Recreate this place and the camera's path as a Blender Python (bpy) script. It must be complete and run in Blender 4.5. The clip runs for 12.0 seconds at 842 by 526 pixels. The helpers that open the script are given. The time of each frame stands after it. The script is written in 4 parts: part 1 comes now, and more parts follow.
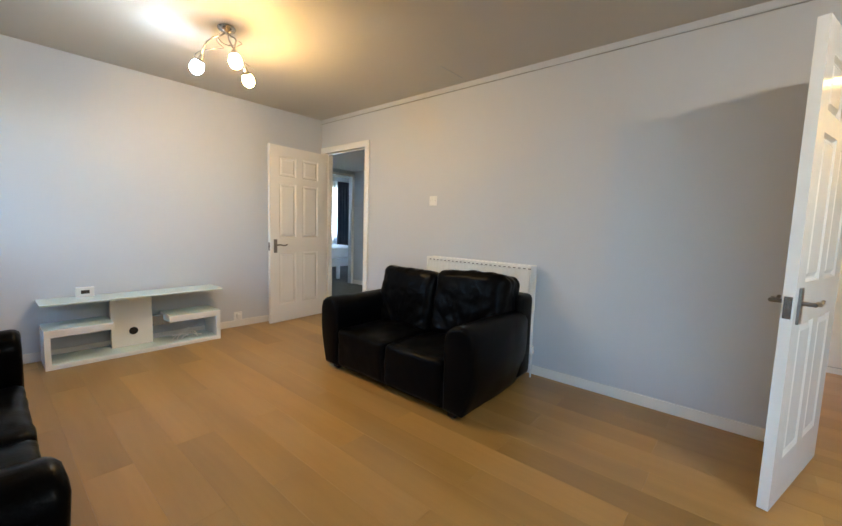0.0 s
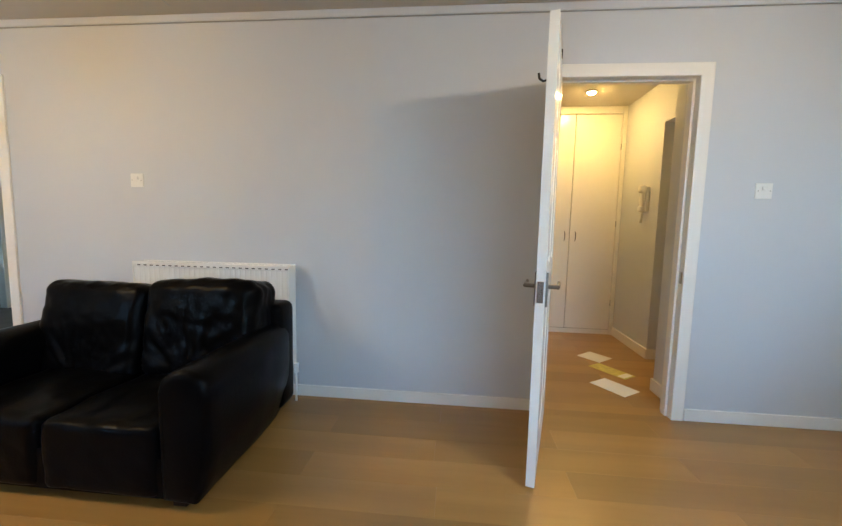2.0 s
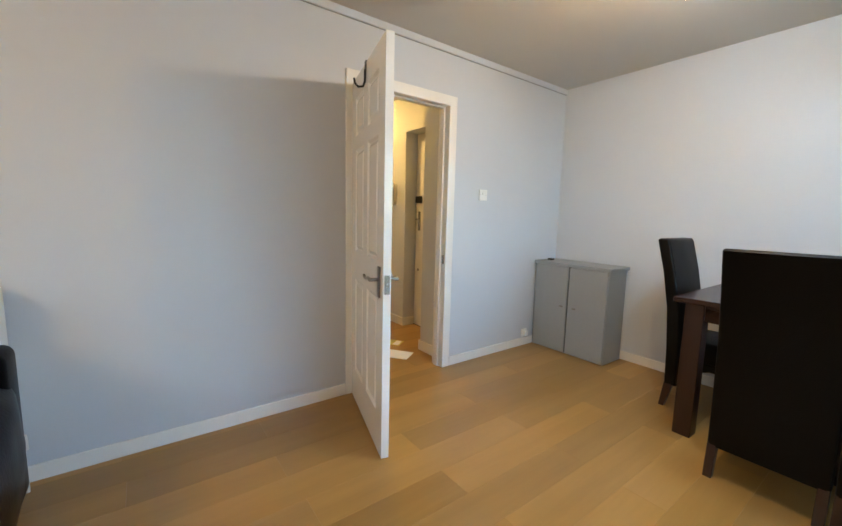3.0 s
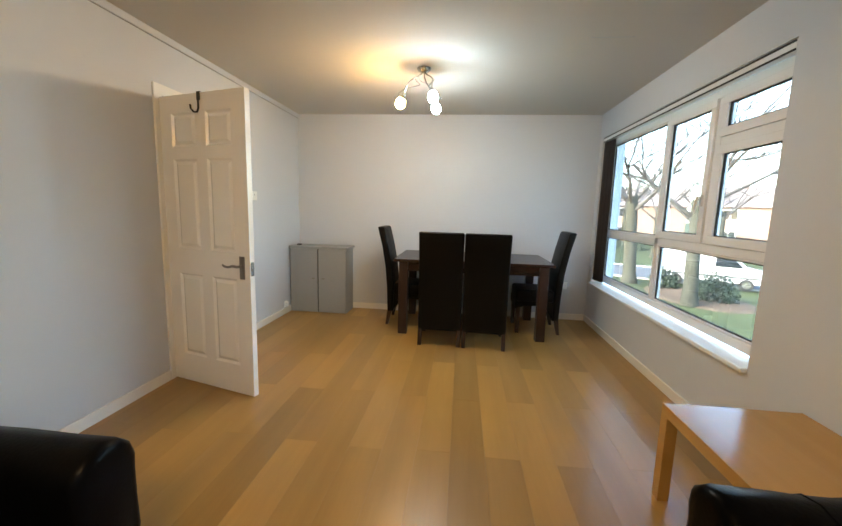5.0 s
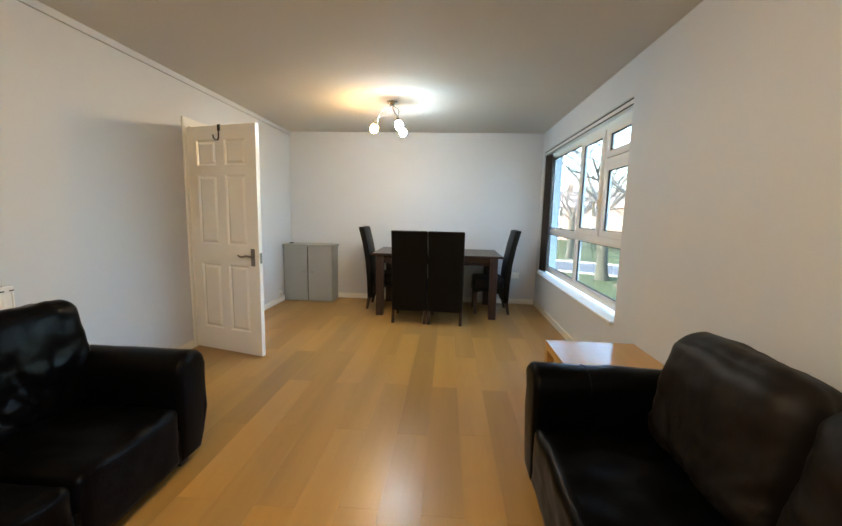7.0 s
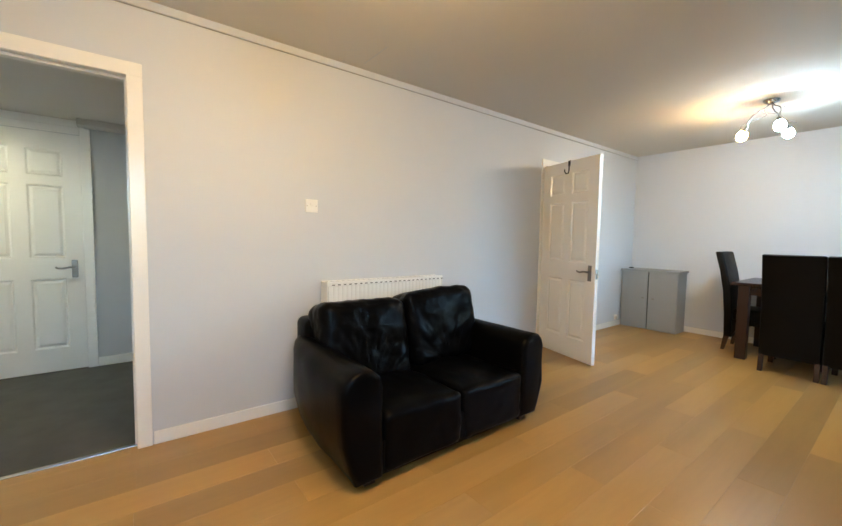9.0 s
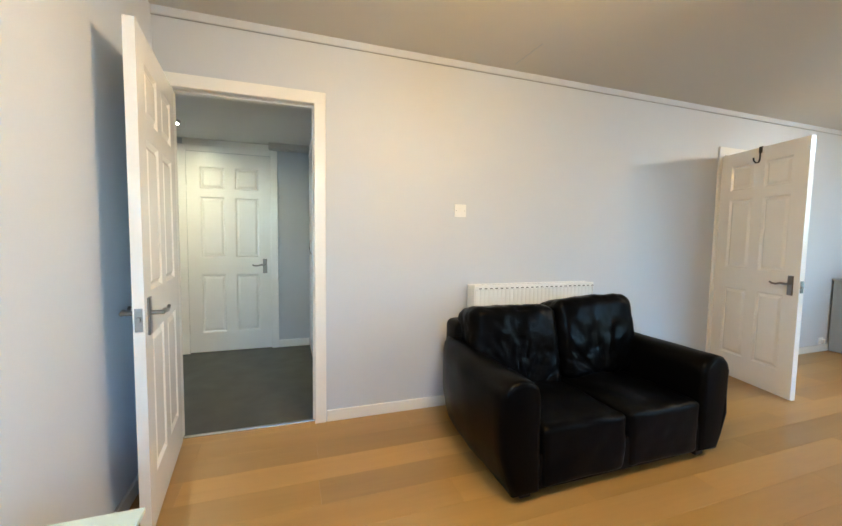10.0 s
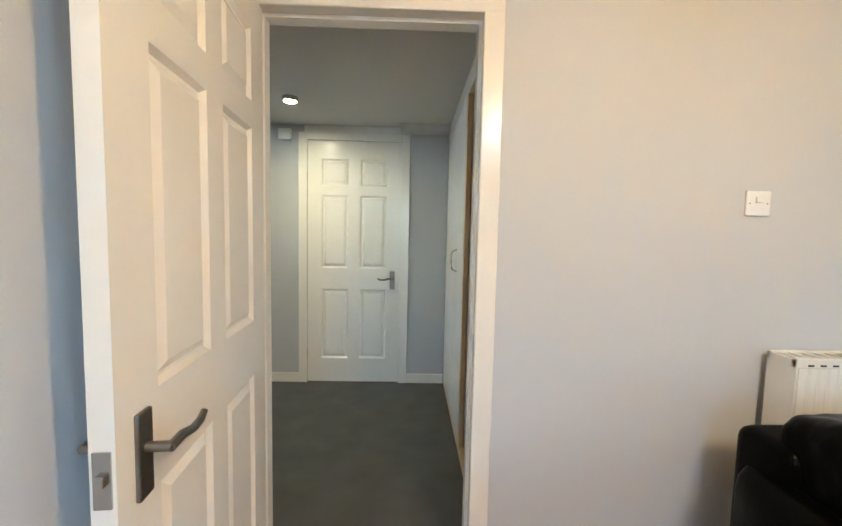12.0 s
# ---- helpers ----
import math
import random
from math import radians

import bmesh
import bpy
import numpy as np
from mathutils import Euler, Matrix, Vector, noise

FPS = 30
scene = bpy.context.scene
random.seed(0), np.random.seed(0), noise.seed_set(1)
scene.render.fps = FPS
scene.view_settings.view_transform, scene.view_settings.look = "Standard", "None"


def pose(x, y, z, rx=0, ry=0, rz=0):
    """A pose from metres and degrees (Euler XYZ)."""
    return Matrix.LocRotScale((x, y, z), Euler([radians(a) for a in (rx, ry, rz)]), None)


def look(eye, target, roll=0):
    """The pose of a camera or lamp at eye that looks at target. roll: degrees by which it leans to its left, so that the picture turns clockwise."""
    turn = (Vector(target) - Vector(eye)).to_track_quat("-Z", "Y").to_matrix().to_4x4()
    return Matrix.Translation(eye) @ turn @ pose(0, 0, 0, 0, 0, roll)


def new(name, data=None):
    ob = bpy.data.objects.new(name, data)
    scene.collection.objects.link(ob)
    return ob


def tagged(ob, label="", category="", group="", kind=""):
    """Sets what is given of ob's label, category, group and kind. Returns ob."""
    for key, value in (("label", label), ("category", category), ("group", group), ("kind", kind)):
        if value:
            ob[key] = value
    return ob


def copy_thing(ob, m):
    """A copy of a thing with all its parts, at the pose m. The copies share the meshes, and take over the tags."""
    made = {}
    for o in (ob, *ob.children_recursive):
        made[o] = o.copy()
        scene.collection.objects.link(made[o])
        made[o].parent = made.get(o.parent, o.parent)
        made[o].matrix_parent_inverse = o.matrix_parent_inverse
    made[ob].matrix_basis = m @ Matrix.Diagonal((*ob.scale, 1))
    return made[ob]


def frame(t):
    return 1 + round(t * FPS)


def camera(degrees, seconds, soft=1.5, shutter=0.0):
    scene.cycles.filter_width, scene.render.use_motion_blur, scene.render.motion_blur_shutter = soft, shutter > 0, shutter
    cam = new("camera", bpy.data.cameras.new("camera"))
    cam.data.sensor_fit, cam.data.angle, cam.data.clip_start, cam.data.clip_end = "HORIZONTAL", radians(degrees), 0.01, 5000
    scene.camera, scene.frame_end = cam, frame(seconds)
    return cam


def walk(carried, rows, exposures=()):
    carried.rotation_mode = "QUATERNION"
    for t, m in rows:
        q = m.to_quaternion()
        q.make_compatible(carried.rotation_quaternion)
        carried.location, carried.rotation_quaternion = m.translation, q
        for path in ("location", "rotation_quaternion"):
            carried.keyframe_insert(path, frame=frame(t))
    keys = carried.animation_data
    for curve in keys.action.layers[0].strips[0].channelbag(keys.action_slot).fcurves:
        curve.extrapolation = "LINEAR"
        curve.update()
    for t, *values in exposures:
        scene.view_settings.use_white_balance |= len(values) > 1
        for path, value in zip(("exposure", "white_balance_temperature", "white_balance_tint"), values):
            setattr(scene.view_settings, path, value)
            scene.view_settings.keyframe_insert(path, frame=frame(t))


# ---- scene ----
cam = camera(95.8, 12.0)
PATH = [
    (0, (2.846, -1.176, 1.154), (1.338, -2.475, 0.959), 1.82),
    (0.5, (2.816, -1.124, 1.130), (1.202, -2.289, 0.935), 1.77),
    (1, (2.687, -1.122, 1.130), (0.951, -2.095, 0.927), 1.63),
    (1.5, (2.450, -1.239, 1.148), (0.589, -1.939, 0.938), 1.51),
    (2, (2.350, -1.390, 1.139), (0.369, -1.578, 0.943), 1.28),
    (2.5, (2.289, -1.656, 1.140), (0.375, -1.111, 0.943), 1.06),
    (3, (2.236, -1.956, 1.196), (0.641, -0.771, 0.950), 1.42),
    (3.5, (2.226, -2.258, 1.222), (1.021, -0.684, 0.963), 1.25),
    (5.5, (2.052, -3.620, 1.290), (2.041, -1.640, 1.017), 1.79),
    (6, (2.102, -3.822, 1.271), (2.177, -1.842, 1.003), 1.74),
    (6.5, (2.202, -4.011, 1.295), (2.255, -2.031, 1.025), 1.66),
    (8.5, (2.580, -4.414, 1.200), (1.265, -2.914, 1.059), 0.79),
    (9, (2.555, -4.493, 1.178), (0.970, -3.279, 1.052), 0.91),
    (9.5, (2.515, -4.569, 1.186), (0.757, -3.624, 1.059), 0.87),
    (10, (2.462, -4.644, 1.204), (0.579, -3.984, 1.068), 0.85),
    (10.5, (2.364, -4.689, 1.224), (0.408, -4.300, 1.076), 0.84),
    (11, (2.114, -4.731, 1.238), (0.131, -4.526, 1.081), 0.87),
    (11.5, (1.774, -4.737, 1.261), (-0.216, -4.622, 1.098), 1.01),
    (12, (1.333, -4.719, 1.254), (-0.661, -4.665, 1.111), 1.23),
]
EXPOSURES = [(0, 4.93, 5700, 0), (1.5, 4.88, 5500, 0), (2.5, 5.1, 5650, 1), (3.5, 5.16, 5950, 1), (5.5, 5.02, 6800, 1), (6.5, 5.1, 6550, 0), (8.5, 5.3, 5950, -1), (10.5, 5.5, 5450, -3), (11.5, 5.35, 5500, -2), (12, 5.3, 5700, 0)]
walk(cam, [(t, look(e, g, r)) for t, e, g, r in PATH], EXPOSURES)
# ---- light ----
world = bpy.data.worlds.new("world")
scene.world = world
world.use_nodes = True
wt = world.node_tree
sky = wt.nodes.new("ShaderNodeTexSky")
sky.sky_type, sky.sun_disc = "NISHITA", False
sky.sun_elevation, sky.sun_rotation = radians(28), radians(250)
sky.air_density, sky.dust_density, sky.ozone_density = 1.0, 2.2, 1.5
wt.links.new(sky.outputs[0], wt.nodes["Background"].inputs[0])
wt.nodes["Background"].inputs[1].default_value = 0.15
sun_data = bpy.data.lights.new("sun", "SUN")
sun_data.energy, sun_data.angle, sun_data.color = 0.5, radians(12), (1.0, 0.95, 0.88)
sun = new("sun", sun_data)
sun.matrix_world = look((-20, -8, 14), (0, 0, 0))

# ---- materials ----
def material(name, color, rough=0.5, metal=0.0, vary=0.06, scale=3.0, fine=60.0, bump=0.1, spec=0.5, emit=None, strength=0.0, stretch=(1, 1, 1)):
    m = bpy.data.materials.new(name)
    m.use_nodes = True
    nt = m.node_tree
    b = nt.nodes["Principled BSDF"]
    b.inputs["Metallic"].default_value = metal
    b.inputs["Specular IOR Level"].default_value = spec
    co = nt.nodes.new("ShaderNodeTexCoord")
    mp = nt.nodes.new("ShaderNodeMapping")
    mp.inputs["Scale"].default_value = stretch
    nt.links.new(co.outputs["Object"], mp.inputs[0])
    n1 = nt.nodes.new("ShaderNodeTexNoise")
    n1.inputs["Scale"].default_value, n1.inputs["Detail"].default_value = scale, 4
    n2 = nt.nodes.new("ShaderNodeTexNoise")
    n2.inputs["Scale"].default_value, n2.inputs["Detail"].default_value = fine, 3
    for n in (n1, n2):
        nt.links.new(mp.outputs[0], n.inputs["Vector"])
    mix = nt.nodes.new("ShaderNodeMix")
    mix.data_type = "RGBA"
    add = nt.nodes.new("ShaderNodeMath")
    add.operation = "MULTIPLY_ADD"
    add.inputs[1].default_value = 0.35
    nt.links.new(n2.outputs[0], add.inputs[0])
    sc = nt.nodes.new("ShaderNodeMath")
    sc.operation = "MULTIPLY"
    sc.inputs[1].default_value = 0.65
    nt.links.new(n1.outputs[0], sc.inputs[0])
    nt.links.new(sc.outputs[0], add.inputs[2])
    nt.links.new(add.outputs[0], mix.inputs[0])
    mix.inputs[6].default_value = (*[max(0, c * (1 - 2 * vary)) for c in color], 1)
    mix.inputs[7].default_value = (*[min(1, c * (1 + 2 * vary)) for c in color], 1)
    nt.links.new(mix.outputs[2], b.inputs["Base Color"])
    mr = nt.nodes.new("ShaderNodeMapRange")
    mr.inputs[3].default_value, mr.inputs[4].default_value = max(0.02, rough * 0.8), min(1, rough * 1.2)
    nt.links.new(n1.outputs[0], mr.inputs[0])
    nt.links.new(mr.outputs[0], b.inputs["Roughness"])
    if bump:
        bp = nt.nodes.new("ShaderNodeBump")
        bp.inputs["Strength"].default_value, bp.inputs["Distance"].default_value = bump, 0.004
        nt.links.new(n2.outputs[0], bp.inputs["Height"])
        nt.links.new(bp.outputs[0], b.inputs["Normal"])
    if emit:
        b.inputs["Emission Color"].default_value = (*emit, 1)
        b.inputs["Emission Strength"].default_value = strength
    return m


# default tint is dark to tone down the bright outdoors behind the panes
def glass(name, tint=(0.44, 0.465, 0.485), rough=0.0):
    m = bpy.data.materials.new(name)
    m.use_nodes = True
    b = m.node_tree.nodes["Principled BSDF"]
    b.inputs["Base Color"].default_value = (*tint, 1)
    b.inputs["Roughness"].default_value = rough
    b.inputs["Transmission Weight"].default_value = 1.0
    b.inputs["IOR"].default_value = 1.45
    return m


def wood(name, dark, light, rough=0.4, along="Y", freq=1.0, per_piece=True, tone=0.25, pull=0.6):
    """Planks or timber: long grain streaks, rings and pores, shifted from piece to piece."""
    m = bpy.data.materials.new(name)
    m.use_nodes = True
    nt = m.node_tree
    b = nt.nodes["Principled BSDF"]
    co = nt.nodes.new("ShaderNodeTexCoord")
    info = nt.nodes.new("ShaderNodeObjectInfo")
    off = nt.nodes.new("ShaderNodeVectorMath")
    off.operation = "MULTIPLY_ADD"
    off.inputs[1].default_value = (7.3, 11.1, 5.7) if per_piece else (0, 0, 0)
    nt.links.new(info.outputs["Random"], off.inputs[0])
    nt.links.new(co.outputs["Object"], off.inputs[2])
    k = {"X": (pull, 9, 9), "Y": (9, pull, 9), "Z": (9, 9, pull)}[along]
    mp = nt.nodes.new("ShaderNodeMapping")
    mp.inputs["Scale"].default_value = [c * freq for c in k]
    nt.links.new(off.outputs[0], mp.inputs[0])
    n1 = nt.nodes.new("ShaderNodeTexNoise")
    n1.inputs["Scale"].default_value, n1.inputs["Detail"].default_value, n1.inputs["Distortion"].default_value = 1.1, 3, 0.1
    n2 = nt.nodes.new("ShaderNodeTexNoise")
    n2.inputs["Scale"].default_value, n2.inputs["Detail"].default_value = 9.0, 4
    n3 = nt.nodes.new("ShaderNodeTexNoise")
    n3.inputs["Scale"].default_value, n3.inputs["Detail"].default_value = 1.3, 2
    nt.links.new(mp.outputs[0], n1.inputs["Vector"])
    nt.links.new(mp.outputs[0], n2.inputs["Vector"])
    nt.links.new(off.outputs[0], n3.inputs["Vector"])
    ramp = nt.nodes.new("ShaderNodeValToRGB")
    ramp.color_ramp.elements[0].position, ramp.color_ramp.elements[0].color = 0.24, (*dark, 1)
    ramp.color_ramp.elements[1].position, ramp.color_ramp.elements[1].color = 0.72, (*light, 1)
    a = nt.nodes.new("ShaderNodeMath")
    a.operation = "MULTIPLY_ADD"
    a.inputs[1].default_value = 0.2
    nt.links.new(n2.outputs[0], a.inputs[0])
    c = nt.nodes.new("ShaderNodeMath")
    c.operation = "MULTIPLY_ADD"
    c.inputs[1].default_value = 0.7
    c.inputs[2].default_value = 0.0
    nt.links.new(n1.outputs[0], c.inputs[0])
    nt.links.new(c.outputs[0], a.inputs[2])
    nt.links.new(a.outputs[0], ramp.inputs[0])
    hsv = nt.nodes.new("ShaderNodeHueSaturation")
    val = nt.nodes.new("ShaderNodeMapRange")
    val.inputs[3].default_value, val.inputs[4].default_value = 1 - tone, 1 + tone * 0.7
    nt.links.new(info.outputs["Random"], val.inputs[0])
    nt.links.new(val.outputs[0], hsv.inputs["Value"])
    sat = nt.nodes.new("ShaderNodeMapRange")
    sat.inputs[3].default_value, sat.inputs[4].default_value = 0.9, 1.04
    nt.links.new(n3.outputs[0], sat.inputs[0])
    nt.links.new(sat.outputs[0], hsv.inputs["Saturation"])
    nt.links.new(ramp.outputs[0], hsv.inputs["Color"])
    nt.links.new(hsv.outputs[0], b.inputs["Base Color"])
    rr = nt.nodes.new("ShaderNodeMapRange")
    rr.inputs[3].default_value, rr.inputs[4].default_value = rough * 0.94, rough * 1.08
    nt.links.new(n1.outputs[0], rr.inputs[0])
    nt.links.new(rr.outputs[0], b.inputs["Roughness"])
    bp = nt.nodes.new("ShaderNodeBump")
    bp.inputs["Strength"].default_value, bp.inputs["Distance"].default_value = 0.05, 0.001
    nt.links.new(n2.outputs[0], bp.inputs["Height"])
    nt.links.new(bp.outputs[0], b.inputs["Normal"])
    return m


M_WALL = material("pale_grey_wall_paint", (0.58, 0.605, 0.645), 0.55, vary=0.025, scale=1.2, fine=140, bump=0.06, spec=0.3)
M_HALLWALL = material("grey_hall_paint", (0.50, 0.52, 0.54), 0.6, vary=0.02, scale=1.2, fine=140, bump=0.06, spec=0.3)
# white paint, with the ceiling's dim warm light put into a duller colour
M_CEIL = material("white_ceiling_paint_dimmed", (0.565, 0.545, 0.50), 0.8, vary=0.02, scale=1.5, fine=90, bump=0.08, spec=0.2)
M_GLOSS = material("white_gloss_paint", (0.83, 0.815, 0.775), 0.2, vary=0.02, scale=4, fine=40, bump=0.03)
M_PVC = material("white_upvc", (0.80, 0.81, 0.82), 0.25, vary=0.02, scale=4, fine=60, bump=0.01)
M_PLASTIC = material("white_plastic", (0.80, 0.80, 0.78), 0.3, vary=0.02, bump=0.0)
M_RAD = material("radiator_enamel", (0.80, 0.80, 0.77), 0.25, vary=0.02, scale=5, bump=0.02)
M_LEATHER = material("black_leather", (0.0015, 0.0015, 0.0019), 0.31, vary=0.35, scale=6, fine=85, bump=0.16, spec=0.055)
# worn black leather; the brown is warm room light put into the base colour
M_WORNWARM = material("worn_black_leather_warm_lit", (0.008, 0.006, 0.0055), 0.50, vary=0.45, scale=9, fine=60, bump=0.22, spec=0.2)
M_CHAIR = material("dark_brown_leather", (0.0025, 0.002, 0.0018), 0.46, vary=0.3, scale=5, fine=180, bump=0.25, spec=0.14)
M_CHROME = material("brushed_chrome", (0.45, 0.43, 0.41), 0.25, 1.0, vary=0.05, bump=0.0)
M_GREYPAINT = material("grey_cabinet_paint", (0.30, 0.315, 0.32), 0.45, vary=0.05, scale=4, fine=50, bump=0.06)
# near-black colour that holds the shade inside gaps, slots and the open wardrobe
M_DARK = material("painted_gap_shade", (0.02, 0.02, 0.02), 0.8, vary=0.1, bump=0)
M_BLACK = material("black_metal", (0.02, 0.018, 0.016), 0.4, 0.4, vary=0.1, bump=0)
M_BLIND = material("dark_brown_blind_fabric", (0.022, 0.014, 0.012), 0.8, vary=0.2, scale=20, fine=200, bump=0.2)
M_CARPET = material("dark_grey_carpet", (0.105, 0.105, 0.10), 0.95, vary=0.25, scale=6, fine=420, bump=0.9, spec=0.1)
M_OAK = wood("oak_floor", (0.325, 0.179, 0.042), (0.44, 0.25, 0.064), 0.3, "Y", 0.75, True, 0.2, 0.7)
M_OAKTABLE = wood("oak_veneer", (0.42, 0.225, 0.06), (0.50, 0.285, 0.085), 0.2, "Y", 1.0, False, 0.02)
M_DARKWOOD = wood("dark_stained_wood", (0.016, 0.006, 0.004), (0.036, 0.014, 0.009), 0.26, "X", 1.2, False, 0.02)
M_LEGWOOD = wood("dark_leg_wood", (0.016, 0.006, 0.004), (0.036, 0.014, 0.009), 0.34, "Z", 1.2, False, 0.02)
M_BEECH = material("bare_edge_wood", (0.42, 0.30, 0.17), 0.5, vary=0.08, scale=8, bump=0.05)
M_WHITEBOARD = material("white_gloss_board", (0.82, 0.84, 0.83), 0.15, vary=0.015, bump=0.0)
M_FROST = material("pale_green_back_painted_glass", (0.62, 0.74, 0.71), 0.07, vary=0.02, bump=0.0)
M_PANE = glass("view_dimming_glass")
M_PAPER = material("white_paper", (0.82, 0.82, 0.80), 0.6, vary=0.02, bump=0.02)
M_YELLOW = material("yellow_print", (0.75, 0.55, 0.12), 0.45, vary=0.35, scale=25, fine=90, bump=0.0)
M_WARM = material("warm_lit_glass_tip", (0.9, 0.85, 0.75), 0.3, vary=0, bump=0, emit=(1.0, 0.56, 0.18), strength=17)
M_COOL = material("cool_lit_glass_tip", (0.85, 0.9, 0.95), 0.3, vary=0, bump=0, emit=(0.72, 0.87, 1.0), strength=12)
M_WARMNECK = material("warm_lit_glass_shade", (0.9, 0.85, 0.75), 0.3, vary=0, bump=0, emit=(1.0, 0.50, 0.13), strength=6)
M_COOLNECK = material("cool_lit_glass_shade", (0.85, 0.9, 0.95), 0.3, vary=0, bump=0, emit=(0.64, 0.83, 1.0), strength=2.2)
M_NICKEL = material("dark_satin_nickel", (0.24, 0.225, 0.21), 0.3, 1.0, vary=0.08, bump=0.0)
M_SPOTWARM = material("lit_warm_spot", (0.9, 0.8, 0.6), 0.3, vary=0, bump=0, emit=(1.0, 0.54, 0.14), strength=44)
M_SPOT = material("lit_neutral_spot", (0.9, 0.9, 0.8), 0.3, vary=0, bump=0, emit=(1.0, 0.82, 0.52), strength=30)
M_SCREEN = material("dark_display", (0.05, 0.04, 0.035), 0.2, vary=0.1, bump=0)
M_BED = material("white_bed_paint", (0.70, 0.72, 0.74), 0.4, vary=0.03)
M_MATTRESS = material("white_mattress_fabric", (0.80, 0.81, 0.83), 0.8, vary=0.04, scale=6, fine=120, bump=0.2)
M_CURTAIN = material("charcoal_curtain", (0.05, 0.05, 0.06), 0.85, vary=0.15, scale=8, fine=200, bump=0.2)
M_GRASS = material("grass", (0.055, 0.063, 0.028), 0.9, vary=0.35, scale=0.6, fine=14, bump=0.8, spec=0.1)
M_SOIL = material("leafy_soil", (0.09, 0.065, 0.045), 0.95, vary=0.4, scale=0.8, fine=12, bump=0.8, spec=0.1)
M_ASPHALT = material("asphalt", (0.06, 0.06, 0.065), 0.85, vary=0.15, scale=0.5, fine=40, bump=0.4)
M_KERB = material("concrete_kerb", (0.33, 0.32, 0.30), 0.85, vary=0.12, scale=1.5, fine=40, bump=0.3)
M_BARK = material("grey_green_bark", (0.05, 0.05, 0.04), 0.95, vary=0.35, scale=3, fine=18, bump=1.0, spec=0.1)
M_TWIG = material("bare_twigs", (0.065, 0.06, 0.056), 0.95, vary=0.3, scale=3, bump=0)
M_LEAF = material("evergreen_leaves", (0.024, 0.038, 0.026), 0.6, vary=0.5, scale=2, fine=8, bump=0)
M_BRICK = material("red_brick_wall", (0.24, 0.16, 0.125), 0.85, vary=0.2, scale=1.0, fine=8, bump=0.2)
M_ROOF = material("brown_roof_tile", (0.20, 0.16, 0.145), 0.85, vary=0.2, scale=1.0, fine=9, bump=0.3)
M_CARWHITE = material("white_car_paint", (0.78, 0.79, 0.80), 0.15, vary=0.02, bump=0)
M_RUBBER = material("black_rubber", (0.02, 0.02, 0.02), 0.8, vary=0.1, bump=0.1)
M_CARGLASS = material("dark_car_glass", (0.02, 0.025, 0.03), 0.05, vary=0.1, bump=0)
M_REDLENS = material("red_lens", (0.45, 0.03, 0.02), 0.15, vary=0.05, bump=0)

M_NET = material("white_net_fabric", (0.85, 0.87, 0.9), 0.9, vary=0.03, scale=10, bump=0.0)
tr = M_NET.node_tree.nodes.new("ShaderNodeBsdfTranslucent")
tr.inputs[0].default_value = (0.9, 0.93, 0.97, 1)
ms = M_NET.node_tree.nodes.new("ShaderNodeMixShader")
ms.inputs[0].default_value = 0.7
M_NET.node_tree.links.new(M_NET.node_tree.nodes["Principled BSDF"].outputs[0], ms.inputs[1])
M_NET.node_tree.links.new(tr.outputs[0], ms.inputs[2])
M_NET.node_tree.links.new(ms.outputs[0], M_NET.node_tree.nodes["Material Output"].inputs[0])

# ---- mesh helpers ----
def bm_box(x0, x1, y0, y1, z0, z1, bevel=0.0, seg=2, into=None):
    bm = bmesh.new()
    bmesh.ops.create_cube(bm, size=1, matrix=Matrix.Translation(((x0 + x1) / 2, (y0 + y1) / 2, (z0 + z1) / 2)) @ Matrix.Diagonal((abs(x1 - x0), abs(y1 - y0), abs(z1 - z0), 1)))
    if bevel:
        bmesh.ops.bevel(bm, geom=bm.edges[:], offset=bevel, segments=seg, profile=0.5, affect="EDGES", clamp_overlap=True)
    return merge(into, bm)


def merge(into, bm):
    if into is None:
        return bm
    me = bpy.data.meshes.new("tmp")
    bm.to_mesh(me)
    bm.free()
    into.from_mesh(me)
    bpy.data.meshes.remove(me)
    return into


def bm_cyl(p, q, r0, r1=None, n=16, into=None, bevel=0.0):
    p, q = Vector(p), Vector(q)
    bm = bmesh.new()
    d = q - p
    m = Matrix.Translation((p + q) / 2) @ d.to_track_quat("Z", "Y").to_matrix().to_4x4()
    bmesh.ops.create_cone(bm, cap_ends=True, segments=n, radius1=r0, radius2=r0 if r1 is None else r1, depth=d.length, matrix=m)
    if bevel:
        bmesh.ops.bevel(bm, geom=[e for e in bm.edges if len(e.link_faces) == 2 and any(len(f.verts) > 4 for f in e.link_faces)], offset=bevel, segments=2, affect="EDGES")
    return merge(into, bm)


